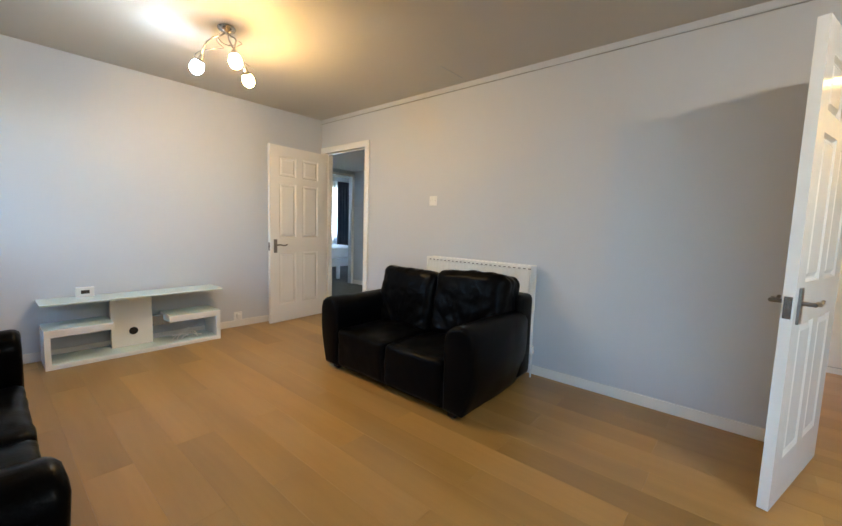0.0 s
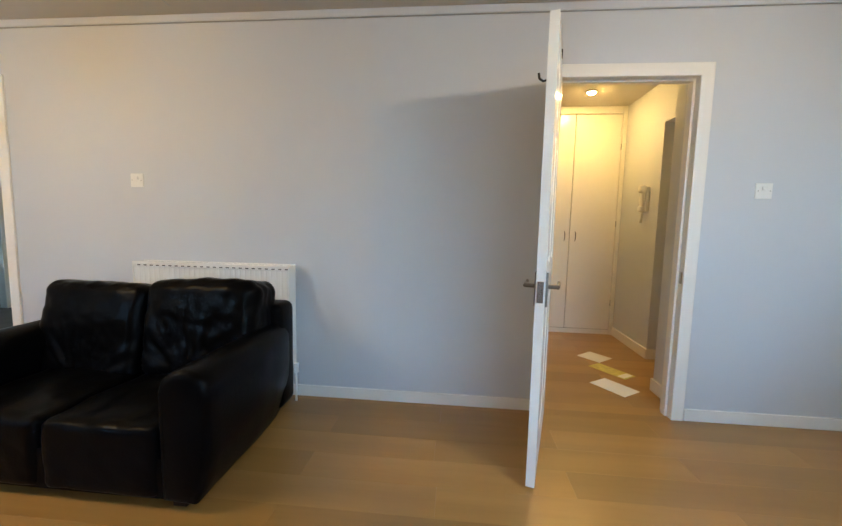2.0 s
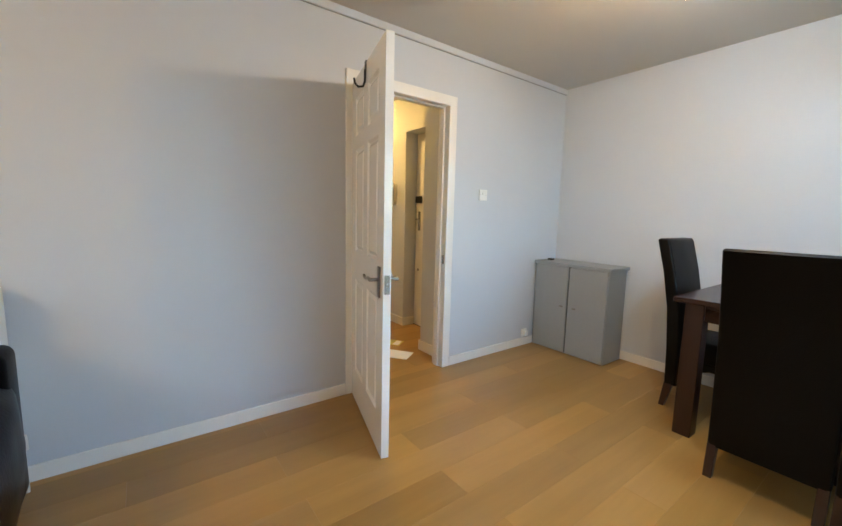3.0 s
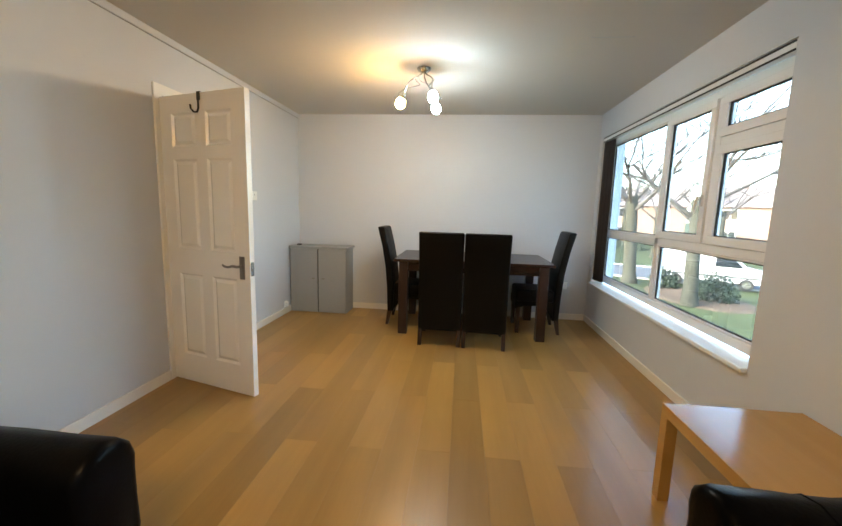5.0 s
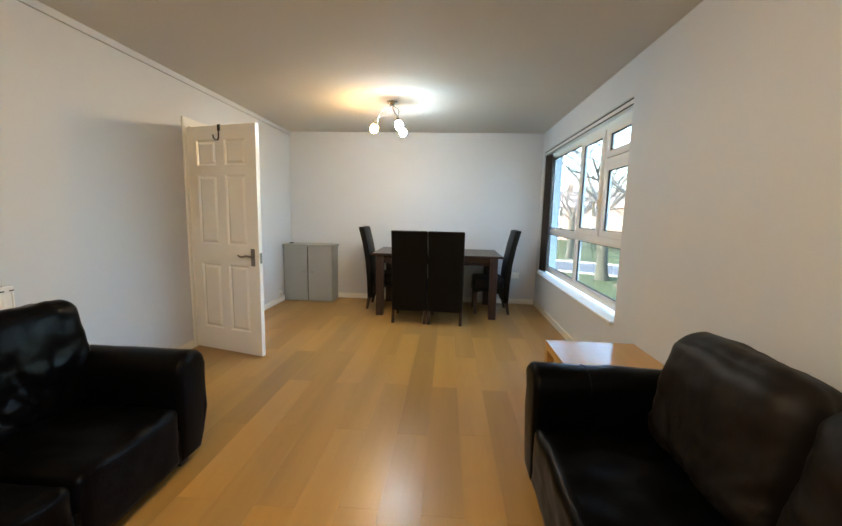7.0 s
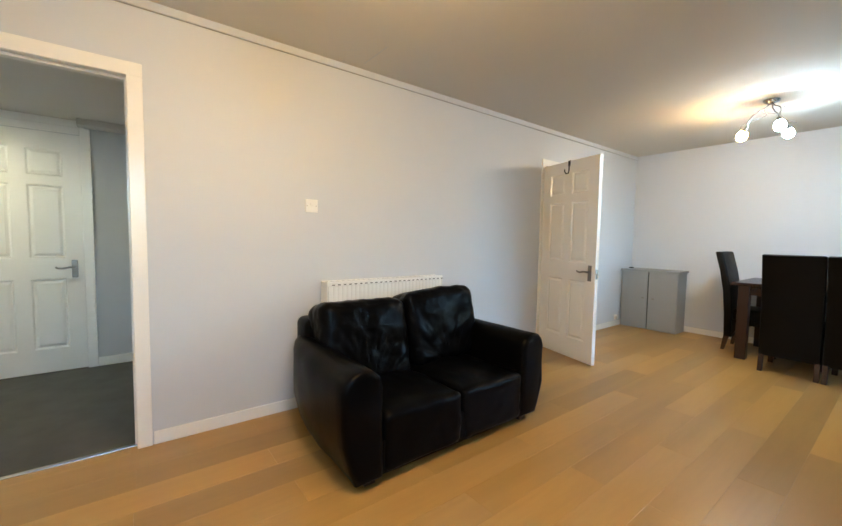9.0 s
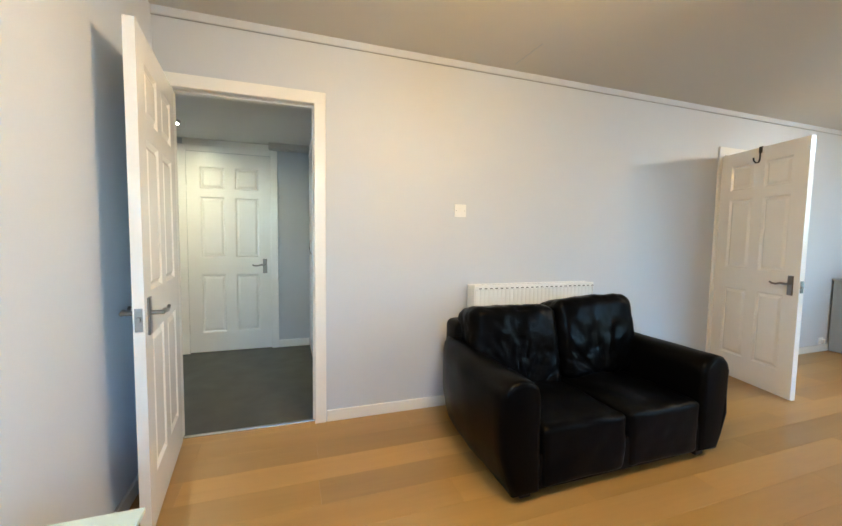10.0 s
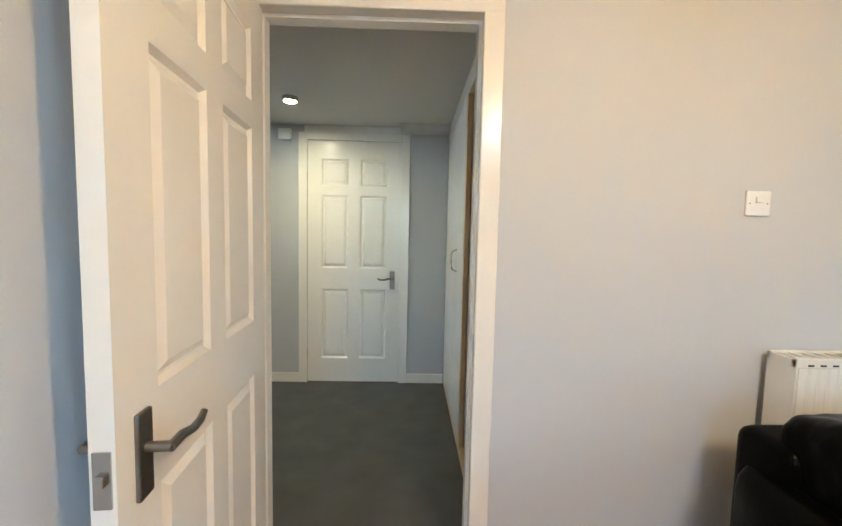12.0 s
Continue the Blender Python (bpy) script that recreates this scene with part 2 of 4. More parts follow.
def bm_tube(pts, radii, n=8, into=None):
    bm = bmesh.new() if into is None else into
    pts = [Vector(p) for p in pts]
    if not isinstance(radii, (list, tuple)):
        radii = [radii] * len(pts)
    rings = []
    for i, p in enumerate(pts):
        d = (pts[min(i + 1, len(pts) - 1)] - pts[max(i - 1, 0)]).normalized()
        rot = d.to_track_quat("Z", "Y").to_matrix()
        rings.append([bm.verts.new(p + rot @ Vector((math.cos(2 * math.pi * k / n) * radii[i], math.sin(2 * math.pi * k / n) * radii[i], 0))) for k in range(n)])
    for a, b in zip(rings, rings[1:]):
        for k in range(n):
            bm.faces.new((a[k], a[(k + 1) % n], b[(k + 1) % n], b[k]))
    bm.faces.new(rings[0][::-1])
    bm.faces.new(rings[-1])
    return bm


def bm_lathe(profile, n=24, into=None, origin=(0, 0, 0)):
    bm = bmesh.new() if into is None else into
    rings = []
    for r, z in profile:
        rings.append([bm.verts.new((origin[0] + r * math.cos(2 * math.pi * k / n), origin[1] + r * math.sin(2 * math.pi * k / n), origin[2] + z)) for k in range(n)])
    for a, b in zip(rings, rings[1:]):
        for k in range(n):
            bm.faces.new((a[k], a[(k + 1) % n], b[(k + 1) % n], b[k]))
    bm.faces.new(rings[0][::-1])
    bm.faces.new(rings[-1])
    return bm


def bm_extrude(profile, axis, a, b, bevel=0.0, seg=2, into=None):
    """A closed outline (list of two coordinates) drawn out along x, y or z from a to b."""
    bm = bmesh.new()
    def at(u, v, w):
        return {"x": (w, u, v), "y": (u, w, v), "z": (u, v, w)}[axis]
    lo = [bm.verts.new(at(u, v, a)) for u, v in profile]
    hi = [bm.verts.new(at(u, v, b)) for u, v in profile]
    n = len(profile)
    for i in range(n):
        bm.faces.new((lo[i], lo[(i + 1) % n], hi[(i + 1) % n], hi[i]))
    caps = [bm.faces.new(lo[::-1]), bm.faces.new(hi)]
    bmesh.ops.recalc_face_normals(bm, faces=bm.faces[:])
    if bevel:
        edges = [e for f in caps for e in f.edges]
        bmesh.ops.bevel(bm, geom=list(set(edges)), offset=bevel, segments=seg, profile=0.5, affect="EDGES", clamp_overlap=True)
    return merge(into, bm)


def finish(bm, name, mat, smooth=False):
    bmesh.ops.recalc_face_normals(bm, faces=bm.faces[:])
    me = bpy.data.meshes.new(name)
    bm.to_mesh(me)
    bm.free()
    me.materials.append(mat)
    if smooth:
        for p in me.polygons:
            p.use_smooth = True
        me.set_sharp_from_angle(angle=radians(40))
    return me


def part(name, bm, mat, parent, label="", smooth=False):
    ob = new(name, finish(bm, name, mat, smooth))
    ob.parent = parent
    return tagged(ob, label)


def thing(name, m, label, category, group="", kind=""):
    ob = new(name)
    ob.empty_display_size = 0.1
    ob.matrix_world = m
    return tagged(ob, label, category, group, kind)


def solid(name, bm, mat, label, category, kind="", group="", smooth=False):
    return tagged(new(name, finish(bm, name, mat, smooth)), label, category, group, kind)


# ---- plan ----
XW, YT, YD, H = 3.61, -5.32, 1.375, 2.41
A0, A1, B0, B1, DH = -5.25, -4.484, -0.835, -0.07, 2.005
W0, W1, WZ0, WZ1 = -1.24, 1.27, 0.50, 2.14
T = 0.10
HXA, HYA, HZA = -1.84, -6.95, 2.13
HXB = -1.90


def wall(name, bm, mat=None, label="pale grey painted plaster wall"):
    return solid(name, bm, mat or M_WALL, label, "wall", "structure")


b = bm_box(-T, 0, YT - T, A0 - 0.03, 0, H)
bm_box(-T, 0, A0 - 0.03, A1 + 0.03, DH + 0.03, H, into=b)
bm_box(-T, 0, A1 + 0.03, B0 - 0.03, 0, H, into=b)
bm_box(-T, 0, B0 - 0.03, B1 + 0.03, DH + 0.03, H, into=b)
bm_box(-T, 0, B1 + 0.03, YD + T, 0, H, into=b)
wall("wall_west", b)
wall("wall_south", bm_box(0, XW + 0.25, YT - T, YT, 0, H))
wall("wall_north", bm_box(0, XW + 0.25, YD, YD + T, 0, H))
V0, V1 = -5.2, -4.15
b = bm_box(XW, XW + 0.25, YT, V0, 0, H)
bm_box(XW, XW + 0.25, V1, W0, 0, H, into=b)
bm_box(XW, XW + 0.25, V0, V1, 0, 0.92, into=b)
bm_box(XW, XW + 0.25, V0, V1, WZ1, H, into=b)
bm_box(XW, XW + 0.25, W0, W1, 0, WZ0 - 0.03, into=b)
bm_box(XW, XW + 0.25, W0, W1, WZ1, H, into=b)
bm_box(XW, XW + 0.25, W1, YD, 0, H, into=b)
wall("wall_east", b)
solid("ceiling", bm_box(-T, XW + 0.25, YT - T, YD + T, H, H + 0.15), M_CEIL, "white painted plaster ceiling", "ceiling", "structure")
solid("floor", bm_box(HXB - 0.6, XW, YT, YD + 0.1, -0.12, -0.012), M_DARK, "oak plank laminate floor", "floor", "structure")

# skirting boards
def skirting(name, x0, x1, y0, y1, h=0.075):
    b = bm_box(x0, x1, y0, y1, 0, h, 0.004, 2)
    return solid(name, b, M_GLOSS, "white gloss painted skirting board", "baseboard", "structure")


skirting("baseboard", 0, 0.014, A1 + 0.071, B0 - 0.067)
skirting("baseboard", 0, 0.014, B1 + 0.071, YD)
skirting("baseboard", 0.0, XW, YT, YT + 0.014)
skirting("baseboard", 0.014, XW - 0.014, YD - 0.014, YD)
skirting("baseboard", XW - 0.014, XW, YT + 0.014, YD)
solid("trim", bm_box(0, 0.015, YT, YD, 2.364, H - 0.001, 0.003), M_WALL, "narrow painted trim strip along the ceiling edge", "trim", "structure")
# grey strip paints the shadow gap along the dark caulk line
solid("trim", bm_box(0, 0.009, YT, YD, 2.3608, 2.3635), M_GREYPAINT, "dark caulk line with painted shadow under the ceiling trim", "trim", "structure")
solid("trim", bm_box(0.10, 0.40, -3.146, -3.139, H - 0.002, H + 0.01), M_HALLWALL, "thin joint line in the ceiling plaster", "trim", "structure")
solid("trim", bm_box(2.85, 3.12, -0.62, -0.614, H - 0.002, H + 0.01), M_HALLWALL, "thin joint line in the ceiling plaster", "trim", "structure")


def door_frame(name, y0, y1, label):
    """Lining and architraves of a doorway through the west wall, with a stop bead."""
    f = thing(name, pose(0, 0, 0), label, "door frame", kind="structure")
    w = 0.066
    for x0, x1 in ((0, 0.017), (-T - 0.017, -T)):
        part("architrave", bm_box(x0, x1, y0 - w, y0 + 0.004, 0, DH + w, 0.004), M_GLOSS, f)
        part("architrave", bm_box(x0, x1, y1 - 0.004, y1 + w, 0, DH + w, 0.004), M_GLOSS, f)
        part("head_architrave", bm_box(x0, x1 + 0.001, y0 - w + 0.002, y1 + w - 0.002, DH - 0.004, DH + w + 0.001, 0.004), M_GLOSS, f)
    part("jamb", bm_box(-T, 0.0, y0 - 0.03, y0, 0, DH + 0.03), M_GLOSS, f)
    part("jamb", bm_box(-T, 0.0, y1, y1 + 0.03, 0, DH + 0.03), M_GLOSS, f)
    part("head", bm_box(-T, 0.0, y0, y1, DH, DH + 0.03), M_GLOSS, f)
    part("stop_bead", bm_box(-T + 0.012, -0.042, y0 + 0.0, y0 + 0.013, 0, DH - 0.013), M_GLOSS, f)
    part("stop_bead", bm_box(-T + 0.012, -0.042, y1 - 0.013, y1, 0, DH - 0.013), M_GLOSS, f)
    part("stop_bead", bm_box(-T + 0.012, -0.042, y0, y1, DH - 0.013, DH), M_GLOSS, f)
    part("strike_plate", bm_box(-0.036, -0.008, y1 - 0.002, y1 + 0.004, 0.83, 0.90), M_CHROME, f, "small chrome strike plate")
    return f


door_frame("door_frame_1", A0, A1, "white gloss door frame to the carpeted hall")
door_frame("door_frame_2", B0, B1, "white gloss door frame to the entrance hall")


def lever_handle(parent, x, y, z, side, toward):
    """Backplate with a curved lever; side is the way out of the leaf, toward the way the lever points."""
    h = part("handle", bm_box(x - 0.02, x + 0.02, y, y + side * 0.009, z - 0.075, z + 0.075, 0.003), M_NICKEL, parent, "dark satin nickel lever handle on a backplate")
    b = bm_cyl((x, y + side * 0.005, z + 0.012), (x, y + side * 0.05, z + 0.012), 0.009, n=12)
    bm_tube([(x - toward * 0.005, y + side * 0.048, z + 0.012), (x + toward * 0.03, y + side * 0.05, z + 0.016), (x + toward * 0.07, y + side * 0.05, z + 0.006), (x + toward * 0.1, y + side * 0.05, z + 0.008), (x + toward * 0.118, y + side * 0.05, z + 0.018)], [0.009, 0.009, 0.008, 0.008, 0.007], 10, b)
    part("lever", b, M_NICKEL, h, smooth=True)
    return h


def six_panel_leaf(w, h, t):
    """A moulded door leaf: hinge edge at x = 0, both faces with six fielded panels."""
    xs = [0, 0.115, 0.335, w - 0.335, w - 0.115, w]
    zs = [0, 0.20, 0.79, 0.965, 1.565, 1.645, 1.86, h]
    bm = bmesh.new()
    panels = []
    for y in (-t / 2, t / 2):
        grid = [[bm.verts.new((x, y, z)) for x in xs] for z in zs]
        for j in range(len(zs) - 1):
            for i in range(len(xs) - 1):
                v = (grid[j][i], grid[j][i + 1], grid[j + 1][i + 1], grid[j + 1][i])
                f = bm.faces.new(v if y < 0 else v[::-1])
                if i in (1, 3) and j in (1, 3, 5):
                    panels.append(f)
    bm.verts.ensure_lookup_table()
    n = len(xs) * len(zs)
    nx = len(xs)
    ring = [i for i in range(nx)] + [j * nx + nx - 1 for j in range(1, len(zs))] + [(len(zs) - 1) * nx + i for i in range(nx - 2, -1, -1)] + [j * nx for j in range(len(zs) - 2, 0, -1)]
    vs = list(bm.verts)
    for a, c in zip(ring, ring[1:] + ring[:1]):
        bm.faces.new((vs[a], vs[a + n], vs[c + n], vs[c]))
    bmesh.ops.recalc_face_normals(bm, faces=bm.faces[:])
    bmesh.ops.inset_individual(bm, faces=panels, thickness=0.016, depth=-0.012)
    bmesh.ops.inset_individual(bm, faces=panels, thickness=0.010, depth=0.0)
    bmesh.ops.inset_individual(bm, faces=panels, thickness=0.026, depth=0.010)
    return bm


def make_door(name, m, label, w=0.76, h=1.975, t=0.038, hook=False, latch=True, lever=True):
    d = thing(name, m, label, "door", kind="")
    part("leaf", six_panel_leaf(w, h, t), M_GLOSS, d)
    zc = 0.87
    if lever:
        lever_handle(d, w - 0.062, -t / 2, zc, -1, -1)
        lever_handle(d, w - 0.062, t / 2, zc, 1, -1)
    if latch:
        part("latch_plate", bm_box(w - 0.001, w + 0.003, -0.013, 0.013, zc - 0.05, zc + 0.04), M_CHROME, d, "chrome latch plate")
        part("latch_bolt", bm_box(w, w + 0.011, -0.007, 0.007, zc - 0.012, zc + 0.006, 0.002), M_CHROME, d)
    for z in (0.24, 1.72):
        part("hinge", bm_cyl((-0.004, -t / 2 - 0.004, z - 0.045), (-0.004, -t / 2 - 0.004, z + 0.045), 0.006, n=10), M_CHROME, d)
    return d


LEAF_B = math.degrees(math.atan2(-1.043 - B0, 0.757))
LEAF_A = math.degrees(math.atan2(-5.185 - A0, 0.757))
door_b = make_door("door_1", pose(0.012, B0 - 0.005, 0.008, 0, 0, LEAF_B), "open white six-panel door to the entrance hall")
door_a = make_door("door_2", pose(0.012, A0 + 0.006, 0.008, 0, 0, LEAF_A), "open white six-panel door to the carpeted hall")
hook = thing("over_door_hook", door_b.matrix_world @ pose(0.38, 0, 1.977), "dark metal hook hung over the door top", "hook")
b = bm_box(-0.014, 0.014, -0.024, 0.024, 0.0, 0.003)
bm_box(-0.014, 0.014, -0.025, -0.021, -0.05, 0.003, into=b)
bm_box(-0.014, 0.014, 0.021, 0.025, -0.03, 0.003, into=b)
part("strap", b, M_BLACK, hook)
part("peg", bm_tube([(0, -0.025, -0.04), (0, -0.026, -0.10), (0, -0.035, -0.125), (0, -0.06, -0.13), (0, -0.078, -0.115), (0, -0.082, -0.09)], 0.006, 8), M_BLACK, hook, smooth=True)

# ---- window in the east wall ----
XF = XW + 0.10
win = thing("window_1", pose(0, 0, 0), "white plastic window with dark gaskets and deep sill", "window", kind="structure")


def rail(y0, y1, z0, z1, d=0.06, name="window_frame", bev=0.006, x=None):
    x = XF if x is None else x
    return part(name, bm_box(x, x + d, y0, y1, z0, z1, bev), M_PVC, win)


FB, FT = WZ0 + 0.02, WZ1 - 0.03
TR = 1.08
MU1, MU2 = 0.07, -0.575
rail(W0, W1, FB, FB + 0.06)
rail(W0, W1, FT - 0.055, FT)
rail(W0, W0 + 0.055, FB, FT)
rail(W1 - 0.055, W1, FB, FT)
rail(W0 + 0.055, W1 - 0.055, TR - 0.03, TR + 0.03)
rail(MU1 - 0.03, MU1 + 0.03, FB + 0.06, FT - 0.055)
rail(MU2 - 0.03, MU2 + 0.03, TR + 0.03, FT - 0.055)
rail(W0 + 0.055, MU2 - 0.03, 1.745, 1.80)


def sash(y0, y1, z0, z1, opening):
    w = 0.055 if opening else 0.014
    x = XF - 0.014 if opening else XF + 0.006
    s = part("sash", bm_box(x, x + 0.05, y0, y1, z0, z0 + w, 0.004), M_PVC, win)
    for a in ((y0, y1, z1 - w, z1), (y0, y0 + w, z0 + w, z1 - w), (y1 - w, y1, z0 + w, z1 - w)):
        part("sash_bar", bm_box(x, x + 0.05, *a, 0.004), M_PVC, s)
    g = 0.007
    for a in ((y0 + w, y1 - w, z0 + w, z0 + w + g), (y0 + w, y1 - w, z1 - w - g, z1 - w), (y0 + w, y0 + w + g, z0 + w, z1 - w), (y1 - w - g, y1 - w, z0 + w, z1 - w)):
        part("gasket", bm_box(x + 0.012, x + 0.03, *a), M_RUBBER, s, "black rubber gasket")
    p = part("pane", bm_box(x + 0.018, x + 0.024, y0 + w, y1 - w, z0 + w, z1 - w), M_PANE, s, "glass pane tinted to dim the daylight outside")
    p.visible_shadow = False
    return s


L = W0 + 0.055
R = W1 - 0.055
sash(L, MU1 - 0.03, FB + 0.06, TR - 0.03, False)
sash(MU1 + 0.03, R, FB + 0.06, TR - 0.03, False)
sash(MU1 + 0.03, R, TR + 0.03, FT - 0.055, False)
sash(MU2 + 0.03, MU1 - 0.03, TR + 0.03, FT - 0.055, True)
sash(L, MU2 - 0.03, TR + 0.03, 1.745, True)
sash(L, MU2 - 0.03, 1.80, FT - 0.055, True)
hnd = part("window_handle", bm_box(XF - 0.026, XF - 0.013, MU2 + 0.045, MU2 + 0.07, 1.36, 1.44, 0.003), M_PVC, win)
part("lever", bm_tube([(XF - 0.03, MU2 + 0.058, 1.42), (XF - 0.05, MU2 + 0.058, 1.425), (XF - 0.055, MU2 + 0.062, 1.38), (XF - 0.055, MU2 + 0.075, 1.31)], [0.008, 0.009, 0.009, 0.007], 8), M_PVC, hnd, smooth=True)
part("window_sill", bm_box(XW - 0.035, XF + 0.02, W0 - 0.0, W1 + 0.0, WZ0 - 0.03, WZ0, 0.008), M_PVC, win)
track = thing("blind_track", pose(0, 0, 0), "white blind headrail with dark grooves above the window", "blind")
part("rail", bm_box(XW + 0.005, XW + 0.055, W0 + 0.01, W1 - 0.01, WZ1 - 0.05, WZ1 - 0.002, 0.003), M_PVC, track)
part("groove", bm_box(XW + 0.002, XW + 0.006, W0 + 0.012, W1 - 0.012, WZ1 - 0.016, WZ1 - 0.006), M_BLACK, track, "dark groove")
part("groove", bm_box(XW + 0.002, XW + 0.006, W0 + 0.012, W1 - 0.012, WZ1 - 0.056, WZ1 - 0.046), M_BLACK, track, "dark groove")
blind = thing("vertical_blind", pose(XW + 0.035, 1.13, 0), "dark brown vertical blind drawn to one side", "blind")
for i in range(9):
    a = Matrix.Translation((0, -0.07 + 0.022 * i, 0)) @ pose(0, 0, 0, 0, 0, 82 + 3 * math.sin(i * 2.1))
    b = bm_extrude([(-0.044, 0.0), (-0.02, 0.004), (0.02, 0.004), (0.044, 0.0), (0.044, 0.0015), (0.02, 0.0055), (-0.02, 0.0055), (-0.044, 0.0015)], "z", 0.545, 2.085)
    bm_box(-0.042, 0.042, 0.0, 0.007, 0.535, 0.56, into=b)
    b.transform(pose(0, 0, 0, 0, 0, 8) @ a)
    part("slat", b, M_BLIND, blind)

w3 = thing("window_3", pose(0, 0, 0), "white plastic window near the room corner", "window", kind="structure")
for a in ((V0, V1, 0.92, 0.99), (V0, V1, WZ1 - 0.07, WZ1), (V0, V0 + 0.06, 0.99, WZ1 - 0.07), (V1 - 0.06, V1, 0.99, WZ1 - 0.07)):
    part("window_frame", bm_box(XF, XF + 0.06, *a, 0.005), M_PVC, w3)
for a in ((V0 + 0.06, V1 - 0.06),):
    p = part("pane", bm_box(XF + 0.02, XF + 0.026, *a, 0.99, WZ1 - 0.07), M_PANE, w3, "glass pane tinted to dim the daylight outside")
    p.visible_shadow = False
part("window_sill", bm_box(XW - 0.03, XF + 0.02, V0, V1, 0.89, 0.92, 0.006), M_PVC, w3)

# ---- ceiling lamps ----
def ceiling_lamp(name, x, y, turn, kinds, label):
    lamp = thing(name, pose(x, y, H, 0, 0, turn), label, "lamp", "three-arm ceiling lamps")
    part("canopy", bm_lathe([(0.052, 0.0), (0.058, -0.006), (0.05, -0.022), (0.03, -0.034), (0.012, -0.042)], 24), M_CHROME, lamp, "polished chrome canopy", True)
    for k in range(3):
        a = math.radians(180 + 120 * k)
        u = Vector((math.cos(a), math.sin(a), 0))
        v = Vector((-u.y, u.x, 0))
        def at(r, s, z):
            return u * r + v * s + Vector((0, 0, z))
        arm = part("arm", bm_tube([at(0.01, 0, -0.035), at(0.03, 0.015, -0.06), at(0.075, 0.03, -0.085), at(0.115, 0.025, -0.112), at(0.142, 0.01, -0.155), at(0.154, 0, -0.20)], 0.0055, 8), M_CHROME, lamp, "curved chrome arm", True)
        curl = [at(0.02 + 0.05 * math.cos(q * 0.55) + 0.012 * q, -0.03 - 0.035 * math.sin(q * 0.55), -0.06 - 0.011 * q) for q in range(13)]
        part("curl", bm_tube(curl, 0.0025, 6), M_CHROME, arm, "thin curled chrome wire", True)
        tip = at(0.154, 0, -0.20)
        way = at(0.200, 0, -0.30) - tip
        way.normalize()
        part("socket", bm_cyl(tip - way * 0.008, tip + way * 0.032, 0.013, 0.019, 14), M_CHROME, arm, "chrome lamp socket", True)
        cup = bm_lathe([(0.014, -0.004), (0.025, 0.004), (0.033, 0.015), (0.034, 0.018), (0.032, 0.018), (0.023, 0.006), (0.012, 0.0)], 20)
        cup.transform(Matrix.Translation(tip + way * 0.022) @ way.to_track_quat("Z", "Y").to_matrix().to_4x4())
        part("cup", cup, M_CHROME, arm, "chrome shade holder", True)
        seat = Matrix.Translation(tip + way * 0.026) @ way.to_track_quat("Z", "Y").to_matrix().to_4x4()
        warm = kinds[k] == "w"
        b = bm_lathe([(0.016, 0), (0.028, 0.012), (0.038, 0.032), (0.0405, 0.05)], 20)
        b.transform(seat)
        part("shade", b, M_WARMNECK if warm else M_COOLNECK, arm, "glowing egg-shaped glass shade", True)
        b = bm_lathe([(0.0405, 0.0502), (0.036, 0.072), (0.024, 0.088), (0.010, 0.095)], 20)
        b.transform(seat)
        part("shade_tip", b, M_WARM if warm else M_COOL, arm, "brightly glowing end of the shade", True)
    return lamp


ceiling_lamp("ceiling_lamp", 1.72, -0.12, 0, "wcc", "chrome three-arm ceiling lamp with glowing glass shades")
ceiling_lamp("ceiling_lamp", 1.715, -3.90, 142, "cww", "chrome three-arm ceiling lamp with mixed white bulbs")

# ---- sofas ----
def rough_up(bm, amp, scale, seed, faces=None):
    """Soft uneven swelling and creases of stuffed leather."""
    bm.normal_update()
    off = Vector((seed * 3.1, seed * 1.7, seed * 2.3))
    for v in bm.verts:
        n = noise.fractal(v.co * scale + off, 0.9, 2.0, 3)
        v.co += v.normal * amp * n


def cushion(x0, x1, y0, y1, z0, z1, round_by, crown, seed, amp=0.006, cuts=9):
    bm = bmesh.new()
    bmesh.ops.create_cube(bm, size=2)
    bmesh.ops.subdivide_edges(bm, edges=bm.edges[:], cuts=cuts, use_grid_fill=True)
    c = Vector(((x0 + x1) / 2, (y0 + y1) / 2, (z0 + z1) / 2))
    hs = Vector(((x1 - x0) / 2, (y1 - y0) / 2, (z1 - z0) / 2))
    for v in bm.verts:
        p = v.co.copy()
        q = Vector([hs[i] * p[i] for i in range(3)])
        inner = Vector([max(-hs[i] + round_by, min(hs[i] - round_by, q[i])) for i in range(3)])
        d = q - inner
        if d.length > 1e-6:
            q = inner + d.normalized() * min(round_by, d.length)
        swell = (1 - p.x * p.x) * (1 - p.y * p.y)
        q.z += crown * swell * (1 if p.z > 0 else -0.4 if p.z < 0 else 0)
        v.co = c + q
    rough_up(bm, amp, 7, seed)
    return bm


def arm_profile(w, h):
    """Outline of an arm seen from the front, outer side at -w, swelling outward in the middle."""
    pts = [(0, 0.035), (-w * 0.66, 0.035), (-w * 0.82, 0.11), (-w * 0.97, 0.24), (-w, 0.34), (-w * 0.99, 0.44)]
    for k in range(7):
        a = math.pi * (1 - k / 6)
        pts.append((-w / 2 + (w / 2 - 0.002) * math.cos(a), h - 0.09 + 0.09 * math.sin(a)))
    pts.append((0, 0.30))
    return pts


